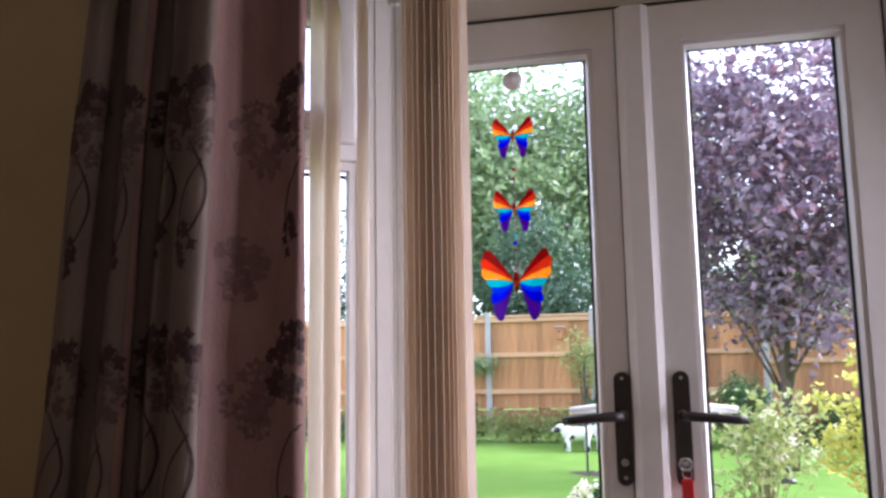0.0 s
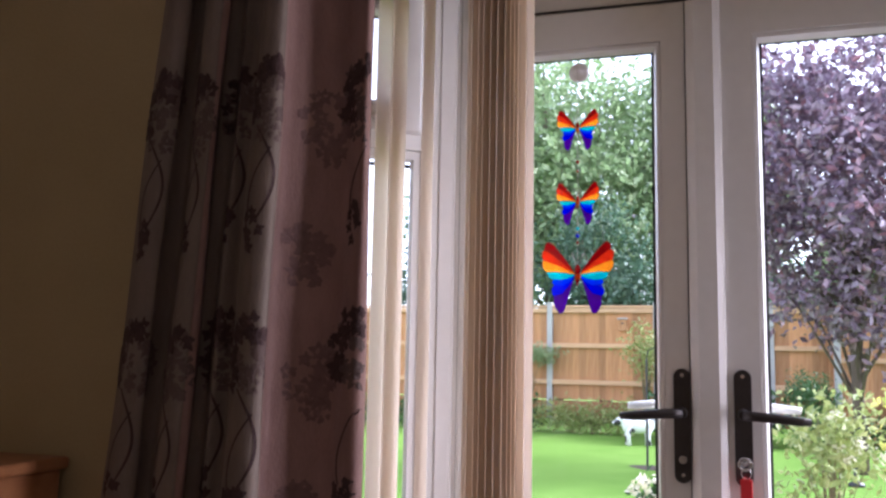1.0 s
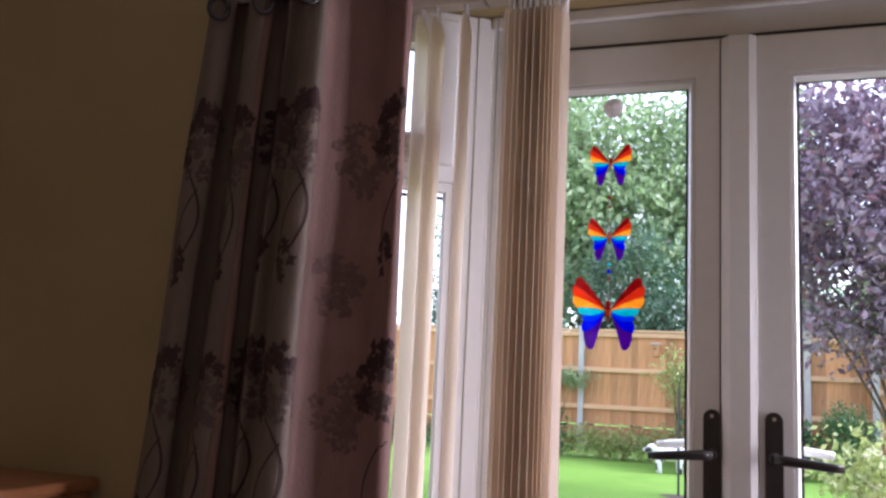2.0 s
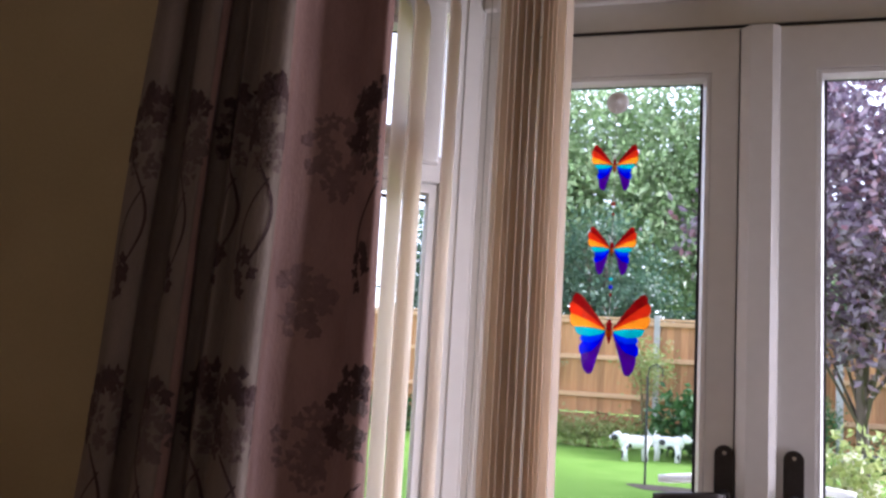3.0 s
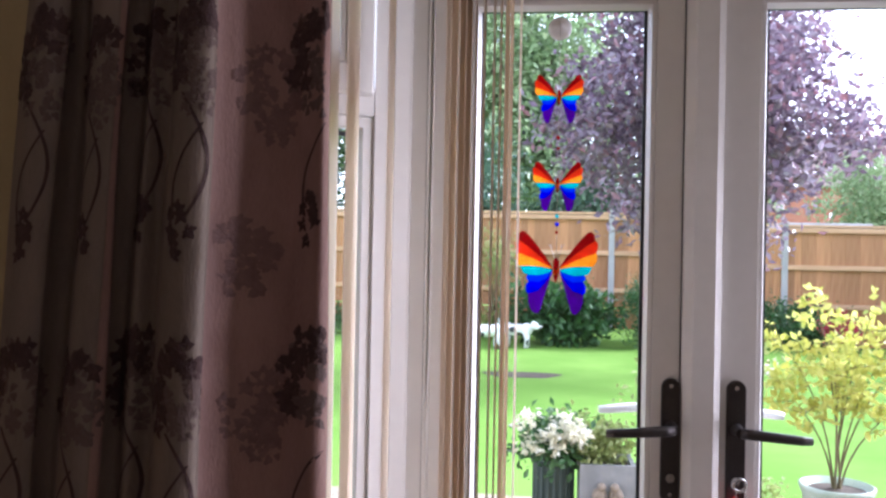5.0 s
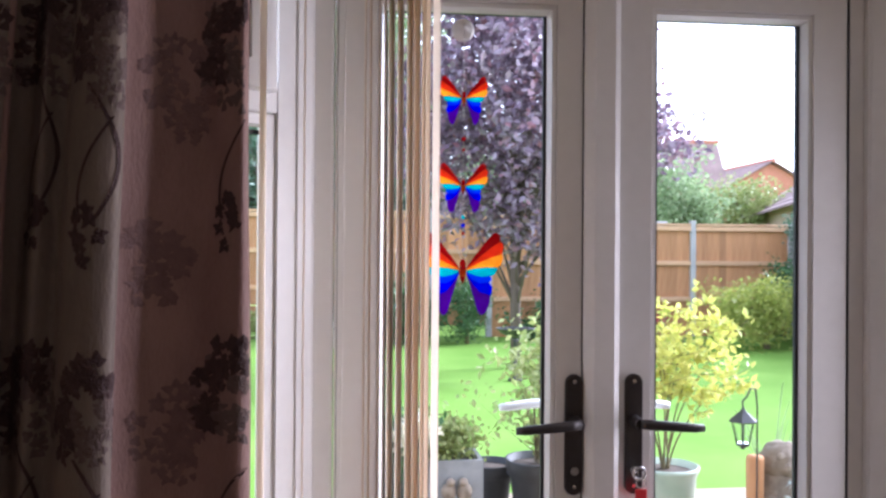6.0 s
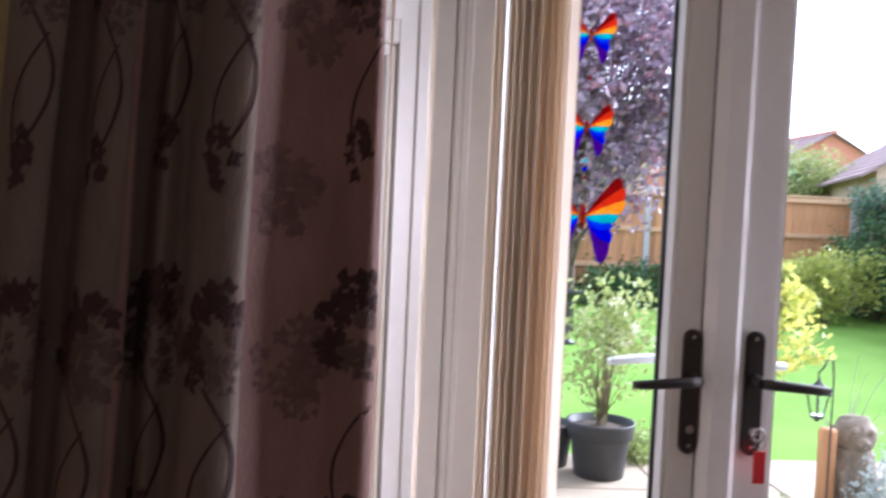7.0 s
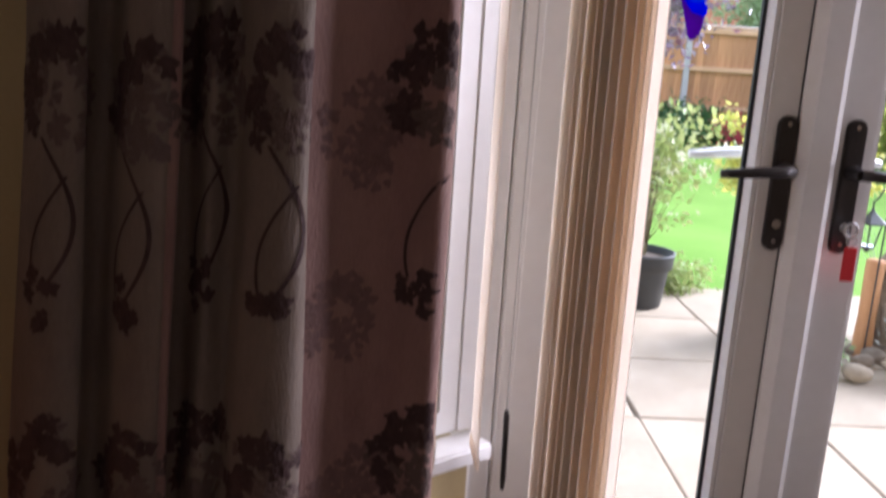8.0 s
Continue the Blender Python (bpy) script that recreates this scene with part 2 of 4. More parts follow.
    for r0, r1 in zip(rings, rings[1:]):
        for s in range(sides):
            bm.faces.new((r0[s], r0[(s + 1) % sides], r1[(s + 1) % sides], r1[s]))
    if cap:
        bm.faces.new(rings[0][::-1]), bm.faces.new(rings[-1])
    return bm


def tube(points, radii, sides=8):
    bm = add_tube(bmesh.new(), points, radii, sides)
    bmesh.ops.recalc_face_normals(bm, faces=bm.faces)
    return bm


def lathe(profile, sides=28):
    """Turn a profile of (radius, height) about z."""
    bm = bmesh.new()
    rings = [[bm.verts.new((r * math.cos(2 * math.pi * s / sides), r * math.sin(2 * math.pi * s / sides), z)) for s in range(sides)] for r, z in profile]
    for r0, r1 in zip(rings, rings[1:]):
        for s in range(sides):
            bm.faces.new((r0[s], r0[(s + 1) % sides], r1[(s + 1) % sides], r1[s]))
    bm.faces.new(rings[0][::-1])
    bm.faces.new(rings[-1])
    return bm


def slab_of(outline, y0, y1):
    """A plate in the x-z plane between two depths."""
    bm = bmesh.new()
    a = [bm.verts.new((x, y0, z)) for x, z in outline]
    b = [bm.verts.new((x, y1, z)) for x, z in outline]
    bm.faces.new(a), bm.faces.new(b[::-1])
    for k in range(len(a)):
        j = (k + 1) % len(a)
        bm.faces.new((a[k], b[k], b[j], a[j]))
    bmesh.ops.recalc_face_normals(bm, faces=bm.faces)
    return bm


def ring_frame(x0, x1, z0, z1, w, y0, y1, slope=0.0, bevel=0.004):
    """A rectangular frame of width w, mitred, its inner edge sloping back by slope."""
    bm = bmesh.new()
    wl_, wr_, wb_, wt_ = w if hasattr(w, "__len__") else (w,) * 4
    outer = [(x0, z0), (x1, z0), (x1, z1), (x0, z1)]
    inner = [(x0 + wl_, z0 + wb_), (x1 - wr_, z0 + wb_), (x1 - wr_, z1 - wt_), (x0 + wl_, z1 - wt_)]
    s = 0.35 * slope
    inner2 = [(inner[0][0] + s, inner[0][1] + s), (inner[1][0] - s, inner[1][1] + s), (inner[2][0] - s, inner[2][1] - s), (inner[3][0] + s, inner[3][1] - s)]
    loops = [[bm.verts.new((x, y1, z)) for x, z in outer], [bm.verts.new((x, y0 + bevel, z)) for x, z in outer]]
    b = bevel
    inset = [(x0 + b, z0 + b), (x1 - b, z0 + b), (x1 - b, z1 - b), (x0 + b, z1 - b)]
    loops.append([bm.verts.new((x, y0, z)) for x, z in inset])
    loops.append([bm.verts.new((x, y0, z)) for x, z in inner])
    if slope:
        loops.append([bm.verts.new((x, y0 + slope, z)) for x, z in inner2])
    loops.append([bm.verts.new((x, y1, z)) for x, z in (inner2 if slope else inner)])
    for l0, l1 in zip(loops, loops[1:] + loops[:1]):
        for k in range(4):
            bm.faces.new((l0[k], l0[(k + 1) % 4], l1[(k + 1) % 4], l1[k]))
    bmesh.ops.recalc_face_normals(bm, faces=bm.faces)
    return bm


def mesh_of(name, verts, faces, material):
    me = bpy.data.meshes.new(name)
    me.from_pydata(verts, [], faces)
    me.materials.append(material)
    return me


# ---- the room ----
WX0, WX1, WZ1 = -0.862, 0.84, 1.975          # the opening in the window wall
BAY = Matrix.Translation((-0.546, 1.83, 0)) @ Matrix.Rotation(radians(-144), 4, "Z")   # the canted side window: x runs along it, y faces the room
bm = bmesh.new()
add_box(bm, (-3.0, 1.60, 0), (WX0, 1.68, 2.4))
add_box(bm, (WX1, 1.60, 0), (3.4, 1.68, 2.4))
add_box(bm, (WX0, 1.60, WZ1), (WX1, 1.95, 2.4))
FLIP = lambda x: -0.022 - x                  # the bay is the same on both sides of the doors


def footing(bm, foot, z0, z1):
    a, b = ([bm.verts.new((x, y, z)) for x, y in foot] for z in (z0, z1))
    bm.faces.new(a), bm.faces.new(b)
    for k in range(5):
        bm.faces.new((a[k], a[(k + 1) % 5], b[(k + 1) % 5], b[k]))


foot = [(-0.861, 1.601), (-0.546, 1.829), (-0.59, 1.91), (-0.91, 1.68), (-0.861, 1.68)]
footing(bm, foot, 0, 0.505)
footing(bm, [(FLIP(x), y) for x, y in foot], 0, 0.505)
bmesh.ops.recalc_face_normals(bm, faces=bm.faces)
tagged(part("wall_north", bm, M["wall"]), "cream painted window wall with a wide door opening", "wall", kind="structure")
tagged(part("wall_west", box((-3.15, -2.6, 0), (-3.0, 1.95, 2.4)), M["bounce_wall"]), "plain wall out of view, beige tone set for bounce light", "wall", kind="structure")
# out of view; the opening is added only for the fill lamp
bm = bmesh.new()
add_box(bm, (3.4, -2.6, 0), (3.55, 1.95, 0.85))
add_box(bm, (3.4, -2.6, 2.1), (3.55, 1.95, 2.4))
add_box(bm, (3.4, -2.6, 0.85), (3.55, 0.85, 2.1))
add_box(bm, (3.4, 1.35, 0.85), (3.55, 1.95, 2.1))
tagged(part("wall_east", bm, M["wall"]), "cream painted wall with an opening added for the fill lamp", "wall", kind="structure")
tagged(part("wall_south", box((-3.15, -2.75, 0), (3.55, -2.6, 2.4)), M["bounce_wall"]), "plain wall out of view, beige tone set for bounce light", "wall", kind="structure")
tagged(part("ceiling", box((-3.15, -2.75, 2.4), (3.55, 1.95, 2.52)), M["ceiling"]), "plain off-white ceiling", "ceiling", kind="structure")
tagged(part("floor", box((-3.15, -2.75, -0.11), (3.55, 1.94, 0.0)), M["carpet"]), "brown carpeted floor", "floor", kind="structure")
foot = [(-0.857, 1.592), (-0.79, 1.57), (-0.51, 1.775), (-0.545, 1.828), (-0.549, 1.832)]
for side in (foot, [(FLIP(x), y) for x, y in foot]):
    bm = bmesh.new()
    footing(bm, side, 0.506, 0.536)
    bmesh.ops.recalc_face_normals(bm, faces=bm.faces)
    bmesh.ops.bevel(bm, geom=list(bm.edges), offset=0.005, segments=2, affect="EDGES")
    tagged(part("window_sill", bm, M["upvc"]), "white window board under the canted side window", "window sill", kind="structure")


# ---- french doors and side window ----
DF = 1.835                                   # room face of the door leaves
frame_thing = thing("door_frame", (0, 0, 0), "white plastic frame round the french doors", "door frame", kind="structure")
part("jamb", box((-0.545, 1.836, 0.0), (-0.508, 1.91, 1.89), 0.004), M["upvc"], frame_thing)
part("jamb", box((0.488, 1.842, 0.0), (0.523, 1.91, 1.89), 0.004), M["upvc"], frame_thing)
part("head", box((-0.545, 1.842, 1.8905), (0.523, 1.91, 1.972), 0.004), M["upvc"], frame_thing)
part("head_bead", box((-0.545, 1.822, 1.945), (0.523, 1.8415, 1.973), 0.005), M["upvc"], frame_thing)
post = [(-0.5500, 1.8265), (-0.5430, 1.8300), (-0.5452, 1.9090), (-0.5900, 1.8900)]
for side in (post, [(FLIP(x), y) for x, y in post]):
    bm = bmesh.new()
    a, b = ([bm.verts.new((x, y, z)) for x, y in side] for z in (0.0, 1.972))
    bm.faces.new(a), bm.faces.new(b)
    for k in range(4):
        bm.faces.new((a[k], a[(k + 1) % 4], b[(k + 1) % 4], b[k]))
    bmesh.ops.recalc_face_normals(bm, faces=bm.faces)
    part("corner_post", bm, M["upvc"], frame_thing)
# black strips in the gaps round the leaves, drawn as their shade
part("head_gap_shade", box((-0.507, 1.838, 1.8855), (0.487, 1.86, 1.8902)), M["gasket"], frame_thing, "black strip drawn as the gap's shade")
part("jamb_gap_shade", box((0.4845, 1.838, 0.045), (0.4878, 1.86, 1.885)), M["gasket"], frame_thing, "black strip drawn as the gap's shade")
part("threshold", box((-0.507, 1.842, -0.02), (0.487, 1.93, 0.04), 0.004), M["upvc"], frame_thing)


def door_leaf(name, x0, x1, g0, g1, label):
    d = thing(name, ((x0 + x1) / 2, DF, 0.045), label, "door", kind="structure")
    inv = Matrix.Translation(-d.matrix_basis.translation)

    def put(n, bm, m, lab="", parent=None):
        bmesh.ops.transform(bm, matrix=inv, verts=bm.verts)
        return part(n, bm, m, parent or d, lab)
    put("leaf_frame", ring_frame(x0, x1, 0.045, 1.885, (g0 - x0 - 0.016, x1 - g1 - 0.016, 0.14, 0.085), DF, 1.905, bevel=0.005), M["upvc"])
    put("glazing_bead", ring_frame(g0 - 0.0165, g1 + 0.0165, 0.1848, 1.8002, 0.010, DF + 0.004, 1.862, slope=0.016, bevel=0.003), M["upvc"])
    put("gasket", ring_frame(g0 - 0.004, g1 + 0.004, 0.197, 1.793, 0.009, 1.8625, 1.872, bevel=0.001), M["gasket"])
    pane = put("pane", box((g0 - 0.003, 1.864, 0.198), (g1 + 0.003, 1.870, 1.792)), M["pane"])
    pane.visible_shadow = False
    return d


left_leaf = door_leaf("door_1", -0.506, -0.012, -0.415, -0.11, "white plastic glazed french door leaf, closed")
right_leaf = door_leaf("door_2", -0.008, 0.484, 0.105, 0.397, "white plastic glazed french door leaf with a key in its lock, closed")
bm = bmesh.new()
prof = [(-0.043, DF - 0.001), (-0.041, DF - 0.007), (-0.026, DF - 0.021), (0.012, DF - 0.021), (0.024, DF - 0.012), (0.027, DF - 0.001)]
a = [bm.verts.new((x, y, 0.05)) for x, y in prof]
b = [bm.verts.new((x, y, 1.88)) for x, y in prof]
for k in range(6):
    bm.faces.new((a[k], a[(k + 1) % 6], b[(k + 1) % 6], b[k]))
bm.faces.new(a), bm.faces.new(b)
bmesh.ops.recalc_face_normals(bm, faces=bm.faces)
bmesh.ops.translate(bm, vec=-left_leaf.matrix_basis.translation, verts=bm.verts)
part("meeting_strip", bm, M["upvc"], left_leaf, "bevelled cover strip over the meeting stiles")


# thin black strip drawn as the shadow line beside the cover strip
bm = box((-0.0454, DF - 0.0015, 0.05), (-0.0434, DF + 0.002, 1.88))
bmesh.ops.translate(bm, vec=-left_leaf.matrix_basis.translation, verts=bm.verts)
part("meeting_gap_shade", bm, M["gasket"], left_leaf, "black strip drawn as the gap's shade")


def lever_handle(name, x, side, label, y=DF, out=-1, metal="bronze", zc=1.022):
    """A long backplate with a gently bowed lever; side +1 points to +x."""
    t = thing(name, (x, y, zc), label, "door handle")
    ends = [(0.0165 * math.cos(q), 0.0705 + 0.0165 * math.sin(q)) for q in (math.pi * k / 10 for k in range(11))]
    ends += [(0.0165 * math.cos(q), -0.1215 + 0.0165 * math.sin(q)) for q in (math.pi + math.pi * k / 10 for k in range(11))]
    bm = slab_of(ends, 0.0, out * 0.009)
    rim = [e for e in bm.edges if all(abs(v.co.y - out * 0.009) < 1e-5 for v in e.verts)]
    bmesh.ops.bevel(bm, geom=rim, offset=0.002, segments=2, affect="EDGES")
    part("backplate", bm, M[metal], t)
    o = out
    part("neck", tube([(0, o * 0.008, 0), (0, o * 0.046, 0)], [0.0115, 0.009], 14), M[metal], t)
    pts = [(0, o * 0.046, 0.0), (side * 0.018, o * 0.053, 0.0), (side * 0.06, o * 0.056, -0.003), (side * 0.1, o * 0.052, -0.007), (side * 0.118, o * 0.05, -0.008)]
    bm = tube(pts, [0.009, 0.0098, 0.0092, 0.0085, 0.007], 12)
    part("lever", bm, M[metal], t, smooth=True)
    part("screw", tube([(0, o * 0.008, 0.074), (0, o * 0.0105, 0.074)], 0.004, 10), M["steel" if metal == "bronze" else metal], t)
    part("screw", tube([(0, o * 0.008, -0.122), (0, o * 0.0105, -0.122)], 0.004, 10), M["steel" if metal == "bronze" else metal], t)
    part("lock_cylinder", tube([(0, o * 0.006, -0.092), (0, o * 0.013, -0.092)], [0.0085, 0.008], 14), M["steel"], t)
    return t


lever_handle("door_handle", -0.06, -1, "dark bronze lever handle on a long backplate")
lever_handle("door_handle", 0.055, 1, "dark bronze lever handle on a long backplate, key below")
lever_handle("door_handle", -0.06, -1, "white outside lever handle seen through the glass", 1.905, 1, "upvc", 1.034)
lever_handle("door_handle", 0.055, 1, "white outside lever handle seen through the glass", 1.905, 1, "upvc", 1.034)

# key and red tag in the lock of the second leaf
key = thing("key", (0.055, DF - 0.013, 0.93), "steel door key with a red plastic tag, in the lock", "key")
part("blade", box((-0.0015, -0.018, -0.004), (0.0015, 0.0, 0.004), 0.0005), M["steel"], key)
part("bow", tube([(0.011 * math.cos(t), -0.026 + 0.0 * t, 0.011 * math.sin(t)) for t in (2 * math.pi * k / 16 for k in range(17))], 0.003, 8), M["steel"], key)
part("split_ring", tube([(0.002 + 0.009 * math.cos(t), -0.029, -0.017 + 0.009 * math.sin(t)) for t in (2 * math.pi * k / 16 for k in range(17))], 0.0012, 6), M["steel"], key)
part("tag", box((-0.0095, -0.033, -0.085), (0.0125, -0.029, -0.027), 0.0018), M["red_tag"], key, "red plastic key tag")

# side windows, canted towards the room: a fixed light below a small top opener
def side_window(name, at, mirror, label):
    """Local x runs from the far end (0) to the door post (0.39); -y faces the room."""
    sw = thing(name, (0, 0, 0), label, "window", kind="structure")
    sw.matrix_basis = at

    def sput(n, bm, m, lab="", shadow=True):
        if mirror:
            bmesh.ops.scale(bm, vec=(-1, 1, 1), verts=bm.verts)
            bmesh.ops.reverse_faces(bm, faces=bm.faces)
        o = part(n, bm, m, sw, lab)
        o.visible_shadow = shadow
        return o

    sput("frame", ring_frame(0.002, 0.388, 0.537, 1.972, (0.045, 0.070, 0.045, 0.045), 0.0, 0.07), M["upvc"])
    sput("post_cover", box((0.356, -0.0035, 0.539), (0.386, -0.0005, 1.97), 0.0014), M["upvc"])
    sput("transom", box((0.048, 0.0, 1.575), (0.317, 0.07, 1.63), 0.004), M["upvc"])
    sput("glazing_bead", ring_frame(0.0475, 0.3175, 0.5825, 1.5745, 0.020, 0.006, 0.022, slope=0.010, bevel=0.003), M["upvc"])
    sput("gasket", box((0.070, 0.0225, 1.5385), (0.295, 0.027, 1.5465), 0.001), M["gasket"])
    sput("pane", box((0.06, 0.0232, 0.592), (0.305, 0.0262, 1.56)), M["pane"], shadow=False)
    sput("opener_sash", ring_frame(0.028, 0.306, 1.61, 1.945, 0.052, -0.02, -0.0005), M["upvc"], "top-hung opener sash")
    sput("opener_bead", ring_frame(0.0805, 0.2535, 1.6625, 1.8925, 0.012, -0.016, 0.02, slope=0.010, bevel=0.003), M["upvc"])
    sput("opener_gasket", ring_frame(0.09, 0.244, 1.672, 1.883, 0.008, 0.0205, 0.026, bevel=0.001), M["gasket"])
    sput("opener_pane", box((0.092, 0.022, 1.674), (0.242, 0.025, 1.881)), M["pane"], shadow=False)
    sput("opener_handle", box((0.12, -0.042, 1.63), (0.21, -0.0205, 1.648), 0.004), M["upvc"], "white opener handle")


side_window("window_1", BAY @ Matrix.Rotation(radians(180), 4, "Z") @ Matrix.Translation((-0.39, 0, 0)), False, "white plastic side window, canted, with a small top opener")
side_window("window_2", Matrix.Translation((FLIP(-0.546), 1.83, 0)) @ Matrix.Rotation(radians(-36), 4, "Z") @ Matrix.Translation((0.39, 0, 0)), True, "white plastic side window, canted the other way, with a top opener")


# ---- vertical blinds ----
def slat_mesh(z0, z1, name="slat"):
    """A fabric slat 89 mm wide with a faint bow and a soft top and bottom fold."""
    n, w, t = 8, 0.0445, 0.0007
    verts, faces = [], []
    zs = [z0, z0 + 0.02, z0 + 0.025, (z0 + z1) / 2, z1 - 0.025, z1 - 0.02, z1]
    for sgn in (-1, 1):
        for j, z in enumerate(zs):
            for k in range(n + 1):
                u = -1 + 2 * k / n
                narrow = 0.62 if j == len(zs) - 1 else 1.0
                bow = 0.0022 * (1 - u * u)
                th = t + (0.0016 if j in (0, 1) else 0)
                verts.append((bow + sgn * th, u * w * narrow, z))
    row = n + 1
    side = row * len(zs)
    for s in (0, 1):
        for j in range(len(zs) - 1):
            for k in range(n):
                q = [s * side + j * row + k, s * side + j * row + k + 1, s * side + (j + 1) * row + k + 1, s * side + (j + 1) * row + k]
                faces.append(q if s else q[::-1])
    for j in range(len(zs) - 1):
        for k in (0, n):
            q = [j * row + k, (j + 1) * row + k, side + (j + 1) * row + k, side + j * row + k]
            faces.append(q)
    me = mesh_of(name, verts, faces, M["slat"])
    me.shade_smooth()
    return me


def vertical_blind(name, x0, x1, xs, zb, turns, label):
    t = thing(name, ((x0 + x1) / 2, 1.66, WZ1), label, "vertical blind")
    bm = box((x0, 1.640, 1.930), (x1, 1.682, 1.974), 0.004)
    bmesh.ops.translate(bm, vec=-t.matrix_basis.translation, verts=bm.verts)
    part("headrail", bm, M["rail"], t)
    me = slat_mesh(zb - WZ1, 1.905 - WZ1)
    hook = finish("hanger", box((-0.003, -0.011, 1.895 - WZ1), (0.003, 0.011, 1.931 - WZ1), 0.001), M["paper"])
    weight = finish("weight", box((-0.0028, -0.040, zb - WZ1 + 0.001), (0.0028, 0.040, zb - WZ1 + 0.020), 0.001), M["slat"])
    for x, a in zip(xs, turns):
        m = Matrix.Translation((x - (x0 + x1) / 2, 0, 0)) @ Matrix.Rotation(radians(a), 4, "Z")
        piece("slat", me, t, m), piece("hanger", hook, t, m), piece("weight", weight, t, m)
    return t


rng = random.Random(4)
vertical_blind("vertical_blind", -0.85, -0.51, [-0.652, -0.618, -0.553], 0.565, [2, -1, 3], "cream fabric vertical blind drawn back at the side window")
stack = [-0.456 + 0.0117 * k + rng.uniform(-0.0042, 0.0042) * (0 < k < 10) for k in range(11)]
vertical_blind("vertical_blind", -0.508, 0.82, stack, 0.06, [0.6 + rng.uniform(-3.4, 3.4) for _ in stack], "cream fabric vertical blind stacked open beside the french doors")
cord = thing("blind_cord", (-0.50, 1.72, 1.92), "thin grey blind cord with a dark weight at its end", "blind cord")
part("cord", tube([(0, 0, 0.01), (0.001, 0, -0.7), (0, 0, -1.30)], 0.0011, 6), M["concrete"], cord)
part("cord", tube([(0.012, 0, 0.01), (0.011, 0, -0.7), (0.004, 0, -1.30)], 0.0012, 6), M["upvc"], cord)
part("weight", tube([(0, 0, -1.30), (0.001, 0, -1.31), (0.003, 0, -1.42), (0.003, 0, -1.44)], [0.003, 0.005, 0.005, 0.003], 10), M["bronze"], cord, "dark slim cord weight")


# ---- butterflies on a string ----
def butterfly(name, z, w, label):
    """A stained-glass butterfly: each wing cell is its own pane; w is the half width."""
    t = thing(name, (-0.27, 1.838, z), label, "ornament", "butterflies on the glass")
    # cells of one half: name, colour, outline in half widths
    top = [(0.10, 0.10), (0.28, 0.36), (0.48, 0.62), (0.66, 0.84), (0.80, 0.98), (0.89, 1.01), (0.97, 0.94)]
    l1 = [(0.10, 0.08), (0.45, 0.38), (0.75, 0.62), (1.0, 0.78)]
    l2 = [(0.10, 0.06), (0.50, 0.26), (0.80, 0.38), (1.03, 0.46)]
    l3 = [(0.10, 0.03), (0.40, 0.09), (0.68, 0.11), (0.93, 0.10)]
    l4 = [(0.10, -0.02), (0.30, -0.10), (0.50, -0.14), (0.72, -0.12)]
    l5 = [(0.10, -0.06), (0.27, -0.22), (0.45, -0.30), (0.70, -0.28)]
    l6 = [(0.11, -0.10), (0.27, -0.34), (0.45, -0.54), (0.72, -0.62)]
    low = [(0.14, -0.20), (0.23, -0.48), (0.32, -0.78), (0.39, -1.03), (0.45, -1.12), (0.55, -1.12), (0.65, -1.0), (0.71, -0.80)]
    cells = [
        ("red_cell", "g_red", top + l1[::-1]), ("orange_cell", "g_orange", l1 + [(1.06, 0.71), (1.07, 0.58)] + l2[::-1]),
        ("yellow_cell", "g_yellow", l2 + [(1.06, 0.36), (1.04, 0.24), (0.98, 0.15)] + l3[::-1]), ("teal_cell", "g_teal", l3 + [(0.90, 0.04), (0.86, -0.06), (0.79, -0.11)] + l4[::-1]),
        ("light_blue_cell", "g_sky", l4 + [(0.76, -0.17), (0.76, -0.23)] + l5[::-1]), ("blue_cell", "g_blue", l5 + [(0.78, -0.40), (0.77, -0.54)] + l6[::-1]), ("purple_cell", "g_purple", l6 + low[::-1])]
    for sgn in (1, -1):
        for n, c, outline in cells:
            o = [(sgn * x * w * 0.96, zz * w * 0.97) for x, zz in outline]
            part(n, slab_of(o, -0.0012, 0.0012), M[c], t)
    part("body", lathe([(0.001, -0.30 * w), (0.05 * w, -0.18 * w), (0.085 * w, 0.02 * w), (0.07 * w, 0.14 * w), (0.085 * w, 0.2 * w), (0.05 * w, 0.28 * w), (0.002, 0.31 * w)], 12), M["g_red"], t, smooth=True)
    part("yellow_belly", lathe([(0.002, -0.2 * w), (0.088 * w, -0.06 * w), (0.092 * w, 0.02 * w), (0.002, 0.1 * w)], 12), M["g_yellow"], t, smooth=True)
    for sgn in (1, -1):
        pts = [(sgn * (0.03 + 0.10 * s + 0.03 * s * s) * w, 0, (0.28 + 0.32 * s) * w) for s in (0, 0.33, 0.66, 1)]
        pts += [(sgn * (0.16 + 0.05 * math.cos(a)) * w, 0, (0.60 + 0.05 * math.sin(a)) * w) for a in (0.5, 1.6, 2.8, 4.2)]
        part("antenna", tube(pts, 0.0006, 5), M["steel"], t)
    return t


butterfly("glass_butterfly", 1.619, 0.0435, "small rainbow stained-glass butterfly hung on a string")
butterfly("glass_butterfly", 1.457, 0.0445, "small rainbow stained-glass butterfly hung on a string")
butterfly("glass_butterfly", 1.300, 0.074, "large rainbow stained-glass butterfly hung lowest on the string")
hang = thing("hanging_string", (-0.27, 1.838, 1.76), "thin string with beads hung from a clear suction cup", "string")
part("string", tube([(0, 0, 0.0), (0, 0, -0.13)], 0.0005, 5), M["steel"], hang)
part("string", tube([(0, 0, -0.155), (0, 0, -0.29)], 0.0005, 5), M["steel"], hang)
